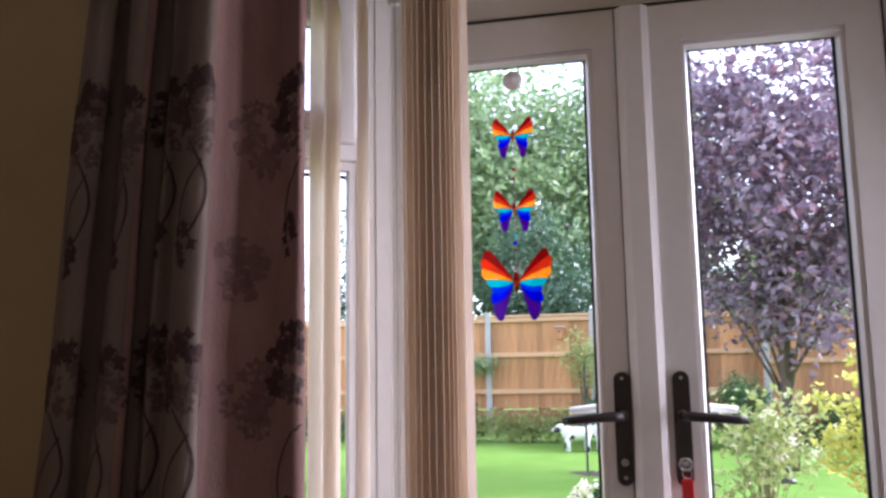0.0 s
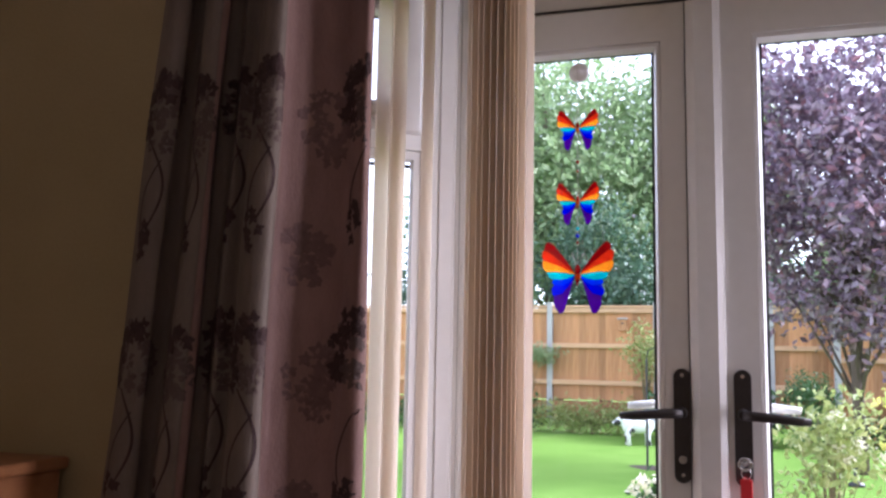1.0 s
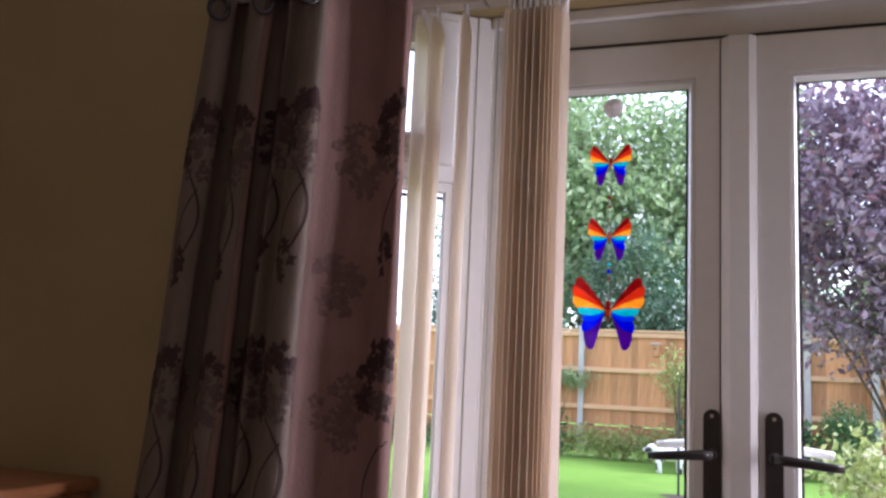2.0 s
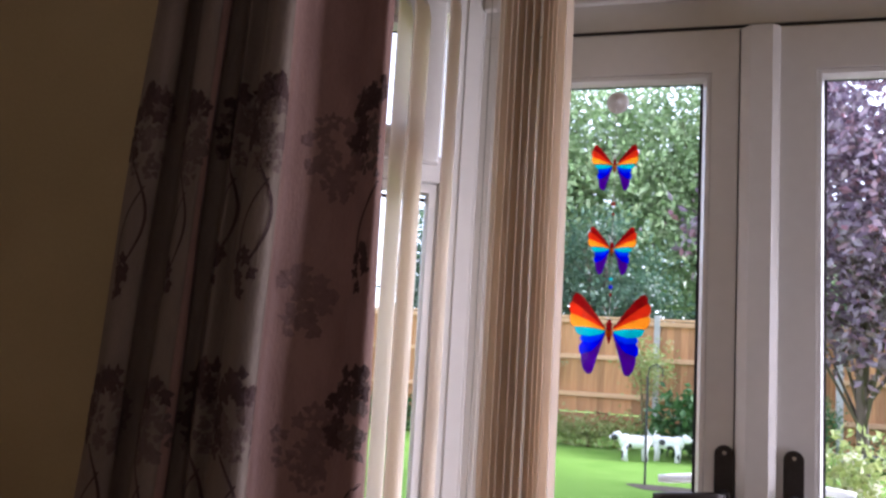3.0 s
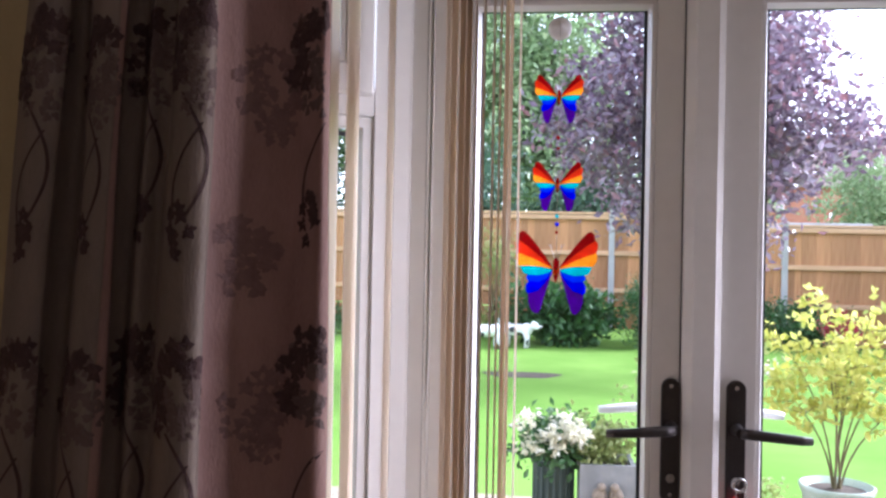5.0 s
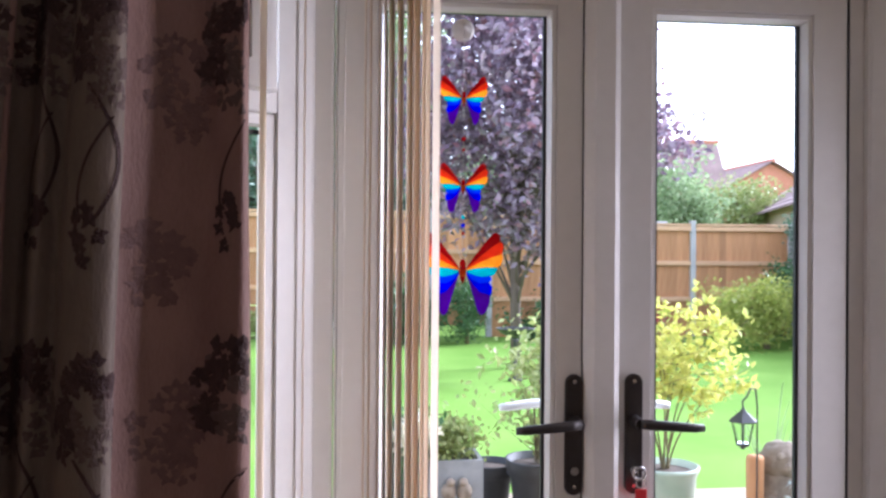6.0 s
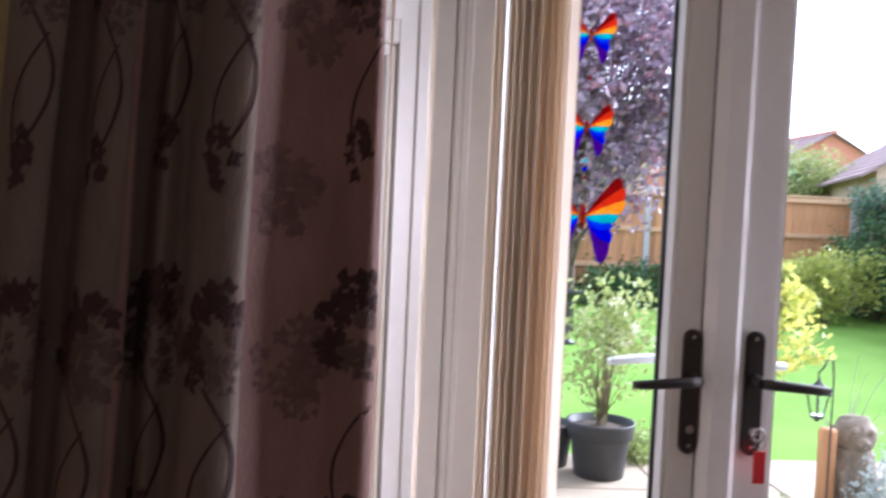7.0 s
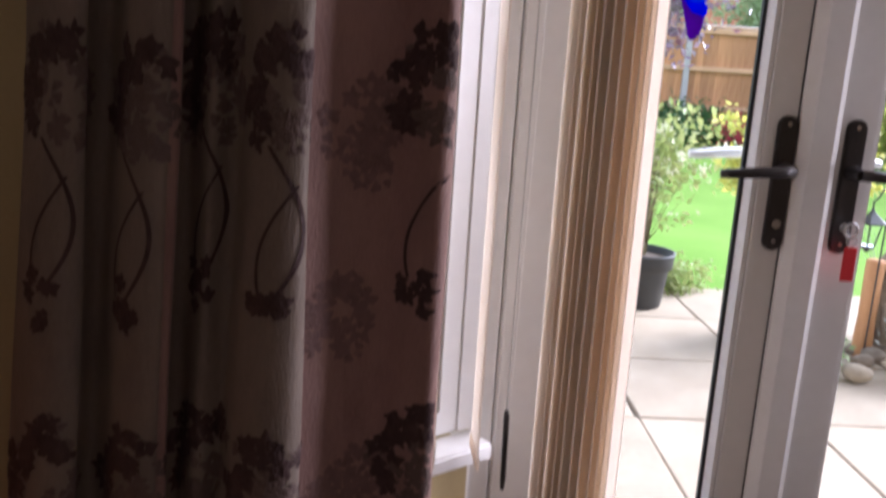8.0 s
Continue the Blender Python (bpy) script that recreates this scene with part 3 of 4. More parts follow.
part("string", tube([(0, 0, -0.32), (0, 0, -0.44)], 0.0005, 5), M["steel"], hang)
for z, c, r in ((-0.215, "g_red", 0.004), (-0.235, "g_red", 0.003), (-0.36, "g_teal", 0.004), (-0.375, "g_blue", 0.0045), (-0.39, "g_red", 0.003)):
    bm = bmesh.new()
    bmesh.ops.create_uvsphere(bm, u_segments=10, v_segments=8, radius=r, matrix=Matrix.Translation((0, 0, z)))
    part("bead", bm, M[c], hang, smooth=True)
cup_bm = lathe([(0.0215, 0), (0.022, 0.002), (0.015, 0.008), (0.006, 0.013), (0.005, 0.02)], 24)
bmesh.ops.rotate(cup_bm, cent=(0, 0, 0), matrix=Matrix.Rotation(radians(90), 3, "X"), verts=cup_bm.verts)
bmesh.ops.translate(cup_bm, vec=(0, 0.024, -0.008), verts=cup_bm.verts)
part("suction_cup", cup_bm, M["paper"], hang, "clear suction cup", True)

# ---- the curtain ----
FOLD = [(-0.623, 1.528), (-0.633, 1.514), (-0.660, 1.528), (-0.695, 1.550), (-0.742, 1.546), (-0.782, 1.524), (-0.806, 1.506), (-0.802, 1.478), (-0.788, 1.456),
        (-0.796, 1.438), (-0.830, 1.438), (-0.862, 1.462), (-0.886, 1.500), (-0.910, 1.480), (-0.942, 1.516), (-0.956, 1.495), (-0.943, 1.472), (-0.952, 1.456),
        (-0.980, 1.455), (-1.010, 1.475), (-1.034, 1.510), (-1.050, 1.520), (-1.058, 1.500), (-1.052, 1.478), (-1.070, 1.464), (-1.100, 1.468), (-1.125, 1.485), (-1.146, 1.508), (-1.148, 1.550)]


def catmull(pts, steps):
    out = []
    for k in range(len(pts) - 1):
        p0, p1, p2, p3 = (Vector((*pts[min(max(k + d, 0), len(pts) - 1)], 0)) for d in (-1, 0, 1, 2))
        for s in range(steps):
            t = s / steps
            out.append(0.5 * ((2 * p1) + (-p0 + p2) * t + (2 * p0 - 5 * p1 + 4 * p2 - p3) * t * t + (-p0 + 3 * p1 - 3 * p2 + p3) * t ** 3))
    out.append(Vector((*pts[-1], 0)))
    return out


LINE = catmull(FOLD, 8)
RUN = [0.0]
for p, q in zip(LINE, LINE[1:]):
    RUN.append(RUN[-1] + (q - p).length)
CLOTH_TOP = 1.975


def cloth(u, z, off=0.0):
    """A place on the curtain: u metres along the cloth from its free edge, at height z."""
    u = min(max(u, 0.0), RUN[-1] - 1e-4)
    k = int(np.searchsorted(RUN, u, side="right")) - 1
    k = min(max(k, 0), len(LINE) - 2)
    f = (u - RUN[k]) / (RUN[k + 1] - RUN[k])
    p = LINE[k].lerp(LINE[k + 1], f)
    d = (LINE[k + 1] - LINE[k]).normalized()
    nrm = Vector((-d.y, d.x, 0))
    sway = 0.006 * math.sin(2.1 * z + 3.0 * u) + 0.004 * math.sin(7.3 * z + 11 * u)
    full = 1.0 + 0.05 * (1.2 - z)
    x = -0.623 + (p.x + 0.623) * (1 + 0.155 * (1.2 - z))
    y = 1.49 + (p.y - 1.49) * min(full, 1.08)
    return Vector((x, y, z)) + nrm * (off + sway * 0.6)


curtain = thing("curtain", (-0.87, 1.49, 0.02), "heavy mauve and taupe eyelet curtain with brown woven flowers", "curtain")
C0 = Vector((-0.87, 1.49, 0.02))


def cloth_band(name, u0, u1, material, label):
    nu, nz = max(4, int((u1 - u0) / 0.006)), 90
    verts, faces = [], []
    for side in (0.0, -0.0016):
        for j in range(nz + 1):
            z = 0.02 + (CLOTH_TOP - 0.02) * j / nz
            for i in range(nu + 1):
                verts.append(cloth(u0 + (u1 - u0) * i / nu, z, side) - C0)
    row, one = nu + 1, (nu + 1) * (nz + 1)
    for j in range(nz):
        for i in range(nu):
            q = (j * row + i, j * row + i + 1, (j + 1) * row + i + 1, (j + 1) * row + i)
            faces.append(q)
            faces.append(tuple(one + v for v in q[::-1]))
    for j in range(nz):
        for i in (0, nu):
            faces.append((j * row + i, (j + 1) * row + i, one + (j + 1) * row + i, one + j * row + i))
    for i in range(nu):
        for j in (0, nz):
            faces.append((j * row + i, j * row + i + 1, one + j * row + i + 1, one + j * row + i))
    me = mesh_of(name, verts, faces, material)
    me.shade_smooth()
    ob = new(name, me)
    ob.parent = curtain
    ob["label"] = label
    return ob


U_A = RUN[8 * 7]
U_B, U_C = RUN[8 * 15], RUN[8 * 17]
cloth_band("cloth", 0.0, U_A, M["mauve"], "mauve satin stripe")
cloth_band("cloth", U_A, U_B, M["taupe"], "taupe stripe")
cloth_band("cloth", U_B, U_C, M["mauve"], "mauve satin stripe")
cloth_band("cloth", U_C, RUN[-1], M["taupe"], "taupe stripe")


def woven_flower(u, z, size, seed, kind="head"):
    """A woven motif: a round head of petals (dark crescent over a fainter mass) on two crossing stems, a small spray, or a faint head."""
    r = random.Random(seed)
    dark, soft = ([], []), ([], [])

    def patch(store, cu, cz, ru, rz, turn, lift):
        verts, faces = store
        k0, sides = len(verts), 9
        c, s = math.cos(turn), math.sin(turn)
        ring = []
        for k in range(sides):
            a = 2 * math.pi * k / sides
            w = 1 + 0.3 * math.sin(3 * a + turn * 5)
            du, dz = ru * w * math.cos(a), rz * w * math.sin(a)
            ring.append((cu + du * c - dz * s, cz + du * s + dz * c))
        ring.append((cu, cz))
        for pu, pz in ring:
            if not 0.003 < pu < RUN[-1] - 0.004 or not 0.03 < pz < CLOTH_TOP - 0.01:
                return
        for k, (pu, pz) in enumerate(ring):
            verts.append(cloth(pu, pz, lift + (0.0006 if k == sides else 0)) - C0)
        faces.extend((k0 + k, k0 + (k + 1) % sides, k0 + sides) for k in range(sides))

    def cluster(store, cu, cz, reach, count, lo, hi, lift):
        """Petals round a centre, like one floret."""
        t0 = r.uniform(0, 6)
        for k in range(count):
            a = t0 + 2 * math.pi * k / count + r.uniform(-0.4, 0.4)
            patch(store, cu + reach * math.cos(a), cz + reach * math.sin(a), r.uniform(lo, hi), r.uniform(lo, hi) * 0.8, a, lift)

    if kind == "spray":
        for k in range(9):
            a, q = r.uniform(0, 2 * math.pi), math.sqrt(r.random())
            cluster(dark, u + 0.6 * size * q * math.cos(a), z + 1.15 * size * q * math.sin(a), 0.006, 4, 0.005, 0.008, 0.0009)
    else:
        for k in range(24):
            a, q = r.uniform(0, 2 * math.pi), math.sqrt(r.random())
            if kind == "head" and math.cos(a - 3.9) * q < -0.3 and r.random() < 0.6:
                continue
            cluster(soft, u + size * 0.9 * q * math.cos(a), z + size * 1.05 * q * math.sin(a), r.uniform(0.007, 0.013), 5, 0.005, 0.010, 0.0007)
        if kind == "head":
            for k in range(24):
                a, q = 0.75 + 2.9 * (k / 23 - 0.5) + r.uniform(-0.2, 0.2), r.uniform(0.45, 1.02)
                cluster(dark, u + size * 0.85 * q * math.cos(a), z + size * 1.1 * q * math.sin(a), r.uniform(0.006, 0.009), 4, 0.006, 0.010, 0.0011)
            for side, thick in ((-1, 0.0030), (1, 0.0024)):
                pts = []
                for k in range(17):
                    s = k / 16
                    if side < 0:
                        du, dz = 0.020 - 0.048 * math.sin(math.pi * 0.9 * s), 0.185 * s
                    else:
                        du, dz = -0.018 + 0.048 * math.sin(math.pi * 0.66 * s), 0.045 + 0.14 * s
                    pts.append((u + du, z - size * 0.7 - dz))
                verts, faces = dark
                k0 = len(verts)
                if all(0.005 < pu < RUN[-1] - 0.006 and 0.03 < pz for pu, pz in pts):
                    for pu, pz in pts:
                        for d in (-thick, thick):
                            verts.append(cloth(pu + d, pz, 0.001) - C0)
                    faces.extend((k0 + 2 * k, k0 + 2 * k + 1, k0 + 2 * k + 3, k0 + 2 * k + 2) for k in range(16))
    for (verts, faces), slot in ((dark, 0), (soft, 2 if kind == "faint" else 1)):
        base = len(PATTERN[0])
        PATTERN[0].extend(verts)
        PATTERN[1].extend(tuple(base + k for k in f) for f in faces)
        PATTERN[2].extend([slot] * len(faces))


PATTERN = ([], [], [])
heads = [0.030, RUN[8 * 9 + 5], RUN[8 * 13], RUN[8 * 18 + 4], RUN[8 * 24 + 5]]
seed = 10
for row in range(4):
    for col, uu in enumerate(heads):
        seed += 3
        zz = 1.62 - 0.498 * row - (0.02 if col > 2 else 0.0) - 0.012 * (col % 2)
        woven_flower(uu, zz, 0.074, seed)
        woven_flower(uu + 0.014, zz - 0.25, 0.036, seed + 1, "spray")
        if col == 0:
            woven_flower(uu + 0.095, zz - 0.05, 0.066, seed + 2, "faint")
            woven_flower(uu + 0.125, zz - 0.30, 0.054, seed + 5, "faint")

me = mesh_of("woven_pattern", PATTERN[0], PATTERN[1], M["motif"])
me.materials.append(M["faint"])
me.materials.append(M["tone"])
me.polygons.foreach_set("material_index", PATTERN[2])
pattern = piece("woven_pattern", me, curtain)
tagged(pattern, "dark brown and taupe woven flower pattern", kind="stuff")

# rod, rings and finial
rod = thing("curtain_rod", (-0.4, 1.49, 1.915), "brushed metal curtain rod along the window wall", "curtain rod")
part("pole", tube([(-0.66, 0, 0), (1.2, 0, 0)], 0.0125, 16), M["steel"], rod)
part("bracket", box((-0.655, -0.004, -0.012), (-0.635, 0.109, 0.012), 0.003), M["steel"], rod)
for x, y in ((-0.803, 1.430), (-0.919, 1.447), (-1.030, 1.454)):
    ring = [Vector((0.019 * math.cos(t), 0, 0.023 * math.sin(t))) for t in (2 * math.pi * q / 24 for q in range(25))]
    turn = Matrix.Rotation(radians(38), 3, "Z")
    part("eyelet", tube([turn @ p + Vector((x, y, 1.885)) - C0 for p in ring], 0.0055, 10), M["bronze"], curtain, "dark metal eyelet ring", True)

# pine chest by the wall
chest = thing("pine_chest", (-1.605, 1.42, 0), "orange pine chest standing against the cream wall", "chest")
part("body", box((-0.27, -0.16, 0.04), (0.27, 0.16, 0.87), 0.006), M["pine"], chest)
part("top", box((-0.285, -0.175, 0.871), (0.285, 0.17, 0.897), 0.008), M["pine"], chest)
part("plinth", box((-0.275, -0.165, 0.0), (0.275, 0.16, 0.0395), 0.004), M["pine"], chest)
for z in (0.1, 0.36, 0.62):
    d = part("drawer", box((-0.245, -0.178, z), (0.245, -0.1605, z + 0.23), 0.006), M["pine"], chest)
    for x in (-0.12, 0.12):
        bm = bmesh.new()
        bmesh.ops.create_uvsphere(bm, u_segments=14, v_segments=10, radius=0.016, matrix=Matrix.Translation((x, -0.19, z + 0.115)))
        part("knob", bm, M["pine"], d, smooth=True)

# ---- the garden ----
G = -0.12
ground = new("ground", mesh_of("ground", [(-250, -100, G), (250, -100, G), (250, 400, G), (-250, 400, G)], [(0, 1, 2, 3)], M["lawn"]))
tagged(ground, "mown green lawn reaching to the fences", "ground", kind="structure")


def leaf_cloud(centres, per, spread, size, seed, droop=0.0):
    """Folded four-cornered leaves scattered round the given centres; returns verts and faces."""
    r = np.random.RandomState(seed)
    c = np.repeat(np.array(centres, float), per, axis=0)
    n = len(c)
    pos = c + r.normal(0, 1, (n, 3)) * np.array(spread)
    along = r.normal(0, 1, (n, 3))
    along[:, 2] -= droop
    along /= np.linalg.norm(along, axis=1)[:, None]
    up = r.normal(0, 1, (n, 3)) + np.array([0, 0, 0.8])
    across = np.cross(along, up)
    across /= np.linalg.norm(across, axis=1)[:, None] + 1e-9
    nrm = np.cross(across, along)
    s = size * r.uniform(0.6, 1.25, (n, 1))
    quads = np.stack([pos, pos + along * s * 0.5 + across * s * 0.27 + nrm * s * 0.1, pos + along * s, pos + along * s * 0.5 - across * s * 0.27 + nrm * s * 0.1], 1)
    verts = quads.reshape(-1, 3)
    idx = np.arange(n)[:, None] * 4
    faces = np.concatenate([idx + np.array([0, 1, 2]), idx + np.array([0, 2, 3])])
    return verts, faces


def leaf_part(name, centres, per, spread, size, material, parent, seed, droop=0.0, label=""):
    v, f = leaf_cloud(centres, per, spread, size, seed, droop)
    me = bpy.data.meshes.new(name)
    me.from_pydata(v.tolist(), [], f.tolist())
    me.materials.append(material)
    ob = new(name, me)
    ob.parent = parent
    if label:
        ob["label"] = label
    return ob


def plant(name, at, height, crown, material, label, category, clumps=60, per=60, leaf=0.07, spread=0.22, stem=0.05, seed=1, z_crown=0.5, limbs=12, bark="bark", fork=0.28, group="", trunks=1, climb=0.35):
    """A tree or shrub: tapered stem, limbs out to leaf clumps in an uneven crown. crown: half sizes; z_crown: height of its middle."""
    t = thing(name, at, label, category, group)
    r = random.Random(seed)
    cs = []
    while len(cs) < clumps:
        p = Vector((r.uniform(-1, 1), r.uniform(-1, 1), r.uniform(-1, 1)))
        if p.length > 1 or p.length < 0.25:
            continue
        wob = 0.72 + 0.42 * noise.noise(p * 2.3 + Vector((seed, 0, 0))) + r.uniform(-0.05, 0.22)
        cs.append(Vector((p.x * crown[0] * wob, p.y * crown[1] * wob, z_crown + p.z * crown[2] * wob)))
    bm = bmesh.new()
    for k in range(trunks):
        lean = Vector((r.uniform(-0.06, 0.06), r.uniform(-0.06, 0.06), 0)) * height * (1.6 if trunks > 1 else 0.6)
        add_tube(bm, [(0.6 * stem * k, 0, 0), lean * 0.3 + Vector((0, 0, height * fork)), lean * 0.7 + Vector((0, 0, height * 0.6)), lean + Vector((0, 0, height * 0.88))],
                 [stem * 1.25, stem, stem * 0.6, stem * 0.15], 9)
    for c in cs[:limbs]:
        s = Vector((0, 0, height * (fork * 0.7 + climb * r.random())))
        s.z = min(s.z, max(c.z - 0.02, height * fork * 0.6))
        mid = s.lerp(c, 0.5) + Vector((0, 0, 0.06 * height * r.uniform(-0.5, 1)))
        add_tube(bm, [s, mid, c], [stem * 0.36, stem * 0.22, stem * 0.06], 6)
    bmesh.ops.recalc_face_normals(bm, faces=bm.faces)
    part("trunk" if category == "tree" else "stems", bm, M[bark], t, smooth=True)
    leaf_part("crown", [tuple(c) for c in cs], per, (spread, spread, spread * 0.8), leaf, M[material], t, seed)
    return t


# purple plum on the lawn
plant("plum_tree", (1.65, 11.0, G), 5.2, (2.12, 1.9, 2.4), "plum", "purple-leaved plum tree standing on the lawn", "tree", 220, 88, 0.125, 0.20, 0.062, 5, 3.38, 44, fork=0.2)
# trees behind the fence
plant("green_tree", (-3.4, 20.0, G), 9.5, (3.0, 2.2, 3.9), "green", "tall leafy green tree behind the fence", "tree", 170, 110, 0.2, 0.42, 0.16, 11, 5.2, 30)
plant("green_tree", (-0.2, 21.5, G), 9.6, (2.7, 2.0, 4.1), "green", "leafy green tree behind the fence", "tree", 170, 110, 0.2, 0.42, 0.14, 12, 5.4, 28)
plant("conifer_tree", (-5.6, 18.6, G), 5.2, (1.25, 1.2, 2.4), "conifer", "dark conifer behind the fence", "tree", 90, 120, 0.13, 0.26, 0.12, 13, 2.9, 16)
plant("conifer_tree", (-2.0, 17.8, G), 4.4, (1.6, 1.2, 1.9), "conifer", "dark conifer behind the fence", "tree", 80, 120, 0.13, 0.26, 0.12, 14, 2.6, 16)
plant("conifer_tree", (-9.4, 19.0, G), 3.6, (1.5, 1.2, 1.5), "green", "rounded green tree behind the fence", "tree", 80, 110, 0.13, 0.26, 0.12, 15, 2.1, 16)
plant("conifer_tree", (-12.5, 20.0, G), 5.0, (1.8, 1.3, 2.3), "conifer", "dark conifer behind the fence", "tree", 80, 120, 0.13, 0.26, 0.12, 16, 2.6, 16)
plant("green_tree", (7.4, 20.5, G), 3.9, (1.35, 1.1, 1.5), "green", "round green tree behind the fence", "tree", 70, 120, 0.12, 0.22, 0.09, 17, 2.55, 16)
plant("green_tree", (10.2, 23.0, G), 3.6, (2.6, 1.2, 1.3), "sage", "pale green bushy tree behind the fence", "tree", 80, 120, 0.13, 0.26, 0.1, 18, 2.4, 16)
plant("green_tree", (3.2, 20.0, G), 4.2, (2.2, 1.2, 1.7), "green", "green bushy tree behind the fence", "tree", 100, 120, 0.14, 0.26, 0.1, 19, 2.4, 14)
plant("green_tree", (0.9, 17.6, G), 3.6, (1.5, 0.9, 1.4), "conifer", "dense dark evergreen behind the fence", "tree", 80, 120, 0.12, 0.24, 0.1, 20, 2.2, 14)


# houses beyond the fence
def house(name, lo, hi, eaves, ridge, axis, wall, label, y_over=0.3):
    """A house with a pitched roof, its ridge along x or y."""
    t = thing(name, ((lo[0] + hi[0]) / 2, (lo[1] + hi[1]) / 2, G), label, "house")
    hx, hy = (hi[0] - lo[0]) / 2, (hi[1] - lo[1]) / 2
    bm = bmesh.new()
    e, r = eaves - G, ridge - G
    if axis == "x":
        prof, ends = [(-hy, 0), (hy, 0), (hy, e), (0, r - 0.12), (-hy, e)], (-hx, hx)
        at = lambda s, p, q: (s, p, q)
    else:
        prof, ends = [(-hx, 0), (hx, 0), (hx, e), (0, r - 0.12), (-hx, e)], (-hy, hy)
        at = lambda s, p, q: (p, s, q)
    a, b = ([bm.verts.new(at(s, p, q)) for p, q in prof] for s in ends)
    bm.faces.new(a), bm.faces.new(b)
    for k in range(5):
        bm.faces.new((a[k], a[(k + 1) % 5], b[(k + 1) % 5], b[k]))
    bmesh.ops.recalc_face_normals(bm, faces=bm.faces)
    part("wall", bm, M[wall], t)
    half = hy if axis == "x" else hx
    run = hx if axis == "x" else hy
    slope = (r - e) / half
    bm = bmesh.new()
    courses = 14
    for sgn in (-1, 1):
        for k in range(courses):
            p0, p1 = (half + y_over) * (1 - k / courses), (half + y_over) * (1 - (k + 1) / courses) - 0.03
            z0, z1 = r - slope * p0, r - slope * p1
            vs = [at(-run - 0.25, sgn * p0, z0 + 0.05), at(run + 0.25, sgn * p0, z0 + 0.05), at(run + 0.25, sgn * max(p1, 0), z1 + 0.02), at(-run - 0.25, sgn * max(p1, 0), z1 + 0.02)]
            top = [bm.verts.new(v) for v in vs]
            low = [bm.verts.new((v[0], v[1], v[2] - 0.06)) for v in vs]
            bm.faces.new(top), bm.faces.new(low[::-1])
            for q in range(4):
                bm.faces.new((top[q], low[q], low[(q + 1) % 4], top[(q + 1) % 4]))
    bmesh.ops.recalc_face_normals(bm, faces=bm.faces)
    part("roof", bm, M["roof"], t)
    part("ridge_tiles", tube([at(-run - 0.27, 0, r + 0.03), at(run + 0.27, 0, r + 0.03)], 0.1, 8), M["brick"], t, "red ridge tiles")
    return t


house("house", (4.0, 32.2), (13.85, 33.8), 4.4, 5.78, "x", "brick", "brick house with a brown tiled roof behind the fence")
house("house", (16.3, 36.0), (19.5, 44.0), 4.55, 5.45, "y", "brick", "red brick house, its gable towards the garden")
bung = house("bungalow", (10.37, 15.64), (17.37, 25.44), 2.6, 4.75, "y", "ball", "peach-walled bungalow with a brown tiled roof")
bung.matrix_basis = bung.matrix_basis @ Matrix.Rotation(radians(-18.4), 4, "Z")
house("house", (-32.0, 30.0), (-22.0, 36.0), 2.6, 5.0, "x", "brick", "brick house with a brown tiled roof behind the fence")
shed = thing("garden_shed", (5.1, 17.6, G), "grey felt-roofed shed behind the fence", "shed")
part("body", box((-0.7, -0.6, 0), (0.7, 0.6, 2.02), 0.01), M["fence"], shed)
part("roof", box((-0.8, -0.7, 2.021), (0.8, 0.7, 2.12), 0.02), M["concrete"], shed, "grey felt roof")


# fence of larch boards between concrete posts
board_me = finish("board", box((-0.0605, -0.008, 0), (0.0605, 0.008, 1.60), 0.003), M["fence"])
rail_me = finish("rail", box((-0.87, -0.03, -0.04), (0.87, 0.02, 0.04), 0.006), M["pale_larch"])
post_me = finish("post", box((-0.05, -0.05, 0), (0.05, 0.05, 2.06), 0.008), M["concrete"])
gravel_me = finish("gravel_board", box((-0.87, -0.025, 0), (0.87, 0.025, 0.34), 0.006), M["fence"])
cap_me = finish("capping", box((-0.87, -0.06, -0.018), (0.87, 0.035, 0.018), 0.005), M["pale_larch"])


def fence_run(at, turn, panels, lift, label, first=0):
    f = thing("fence", at, label, "fence")
    f.matrix_basis = Matrix.Translation(at) @ Matrix.Rotation(radians(turn), 4, "Z")
    r = random.Random(int(at[0] * 10))
    for k in range(panels + 1):
        piece("post", post_me, f, Matrix.Translation((1.84 * k, 0, lift)))
    for k in range(panels):
        x = 1.84 * k + 0.92
        piece("gravel_board", gravel_me, f, Matrix.Translation((x, 0.0, lift)))
        for b in range(15):
            piece("board", board_me, f, Matrix.Translation((x - 0.812 + 0.116 * b, 0.012 + 0.007 * (b % 2), lift + 0.36)) @ Matrix.Rotation(radians(r.uniform(-0.25, 0.25)), 4, "Y"))
        for z in (0.66, 1.30, 1.915):
            piece("rail", rail_me, f, Matrix.Translation((x, -0.025, lift + z)))
        piece("capping", cap_me, f, Matrix.Translation((x, 0, lift + 1.985)))
    return f


fence_run((-10.06, 15.25, G), 0, 7, 0.18, "orange-brown larch board fence with concrete posts")
fence_run((1.95, 15.0, G), 0, 3, 0.0, "orange-brown larch board fence with concrete posts")
fence_run((7.55, 14.9, G), -90, 5, -0.05, "larch board fence along the garden's side, half hidden by shrubs")
fence_run((-10.2, 5.9, G), 90, 5, 0.0, "larch board fence along the garden's far side")

# border planting
plant("hydrangea_bush", (0.1, 14.1, G), 0.9, (1.05, 0.5, 0.5), "dark_green", "broad dark green leafy bush in the border", "bush", 60, 40, 0.16, 0.13, 0.03, 31, 0.5, 14, "twig", trunks=3)
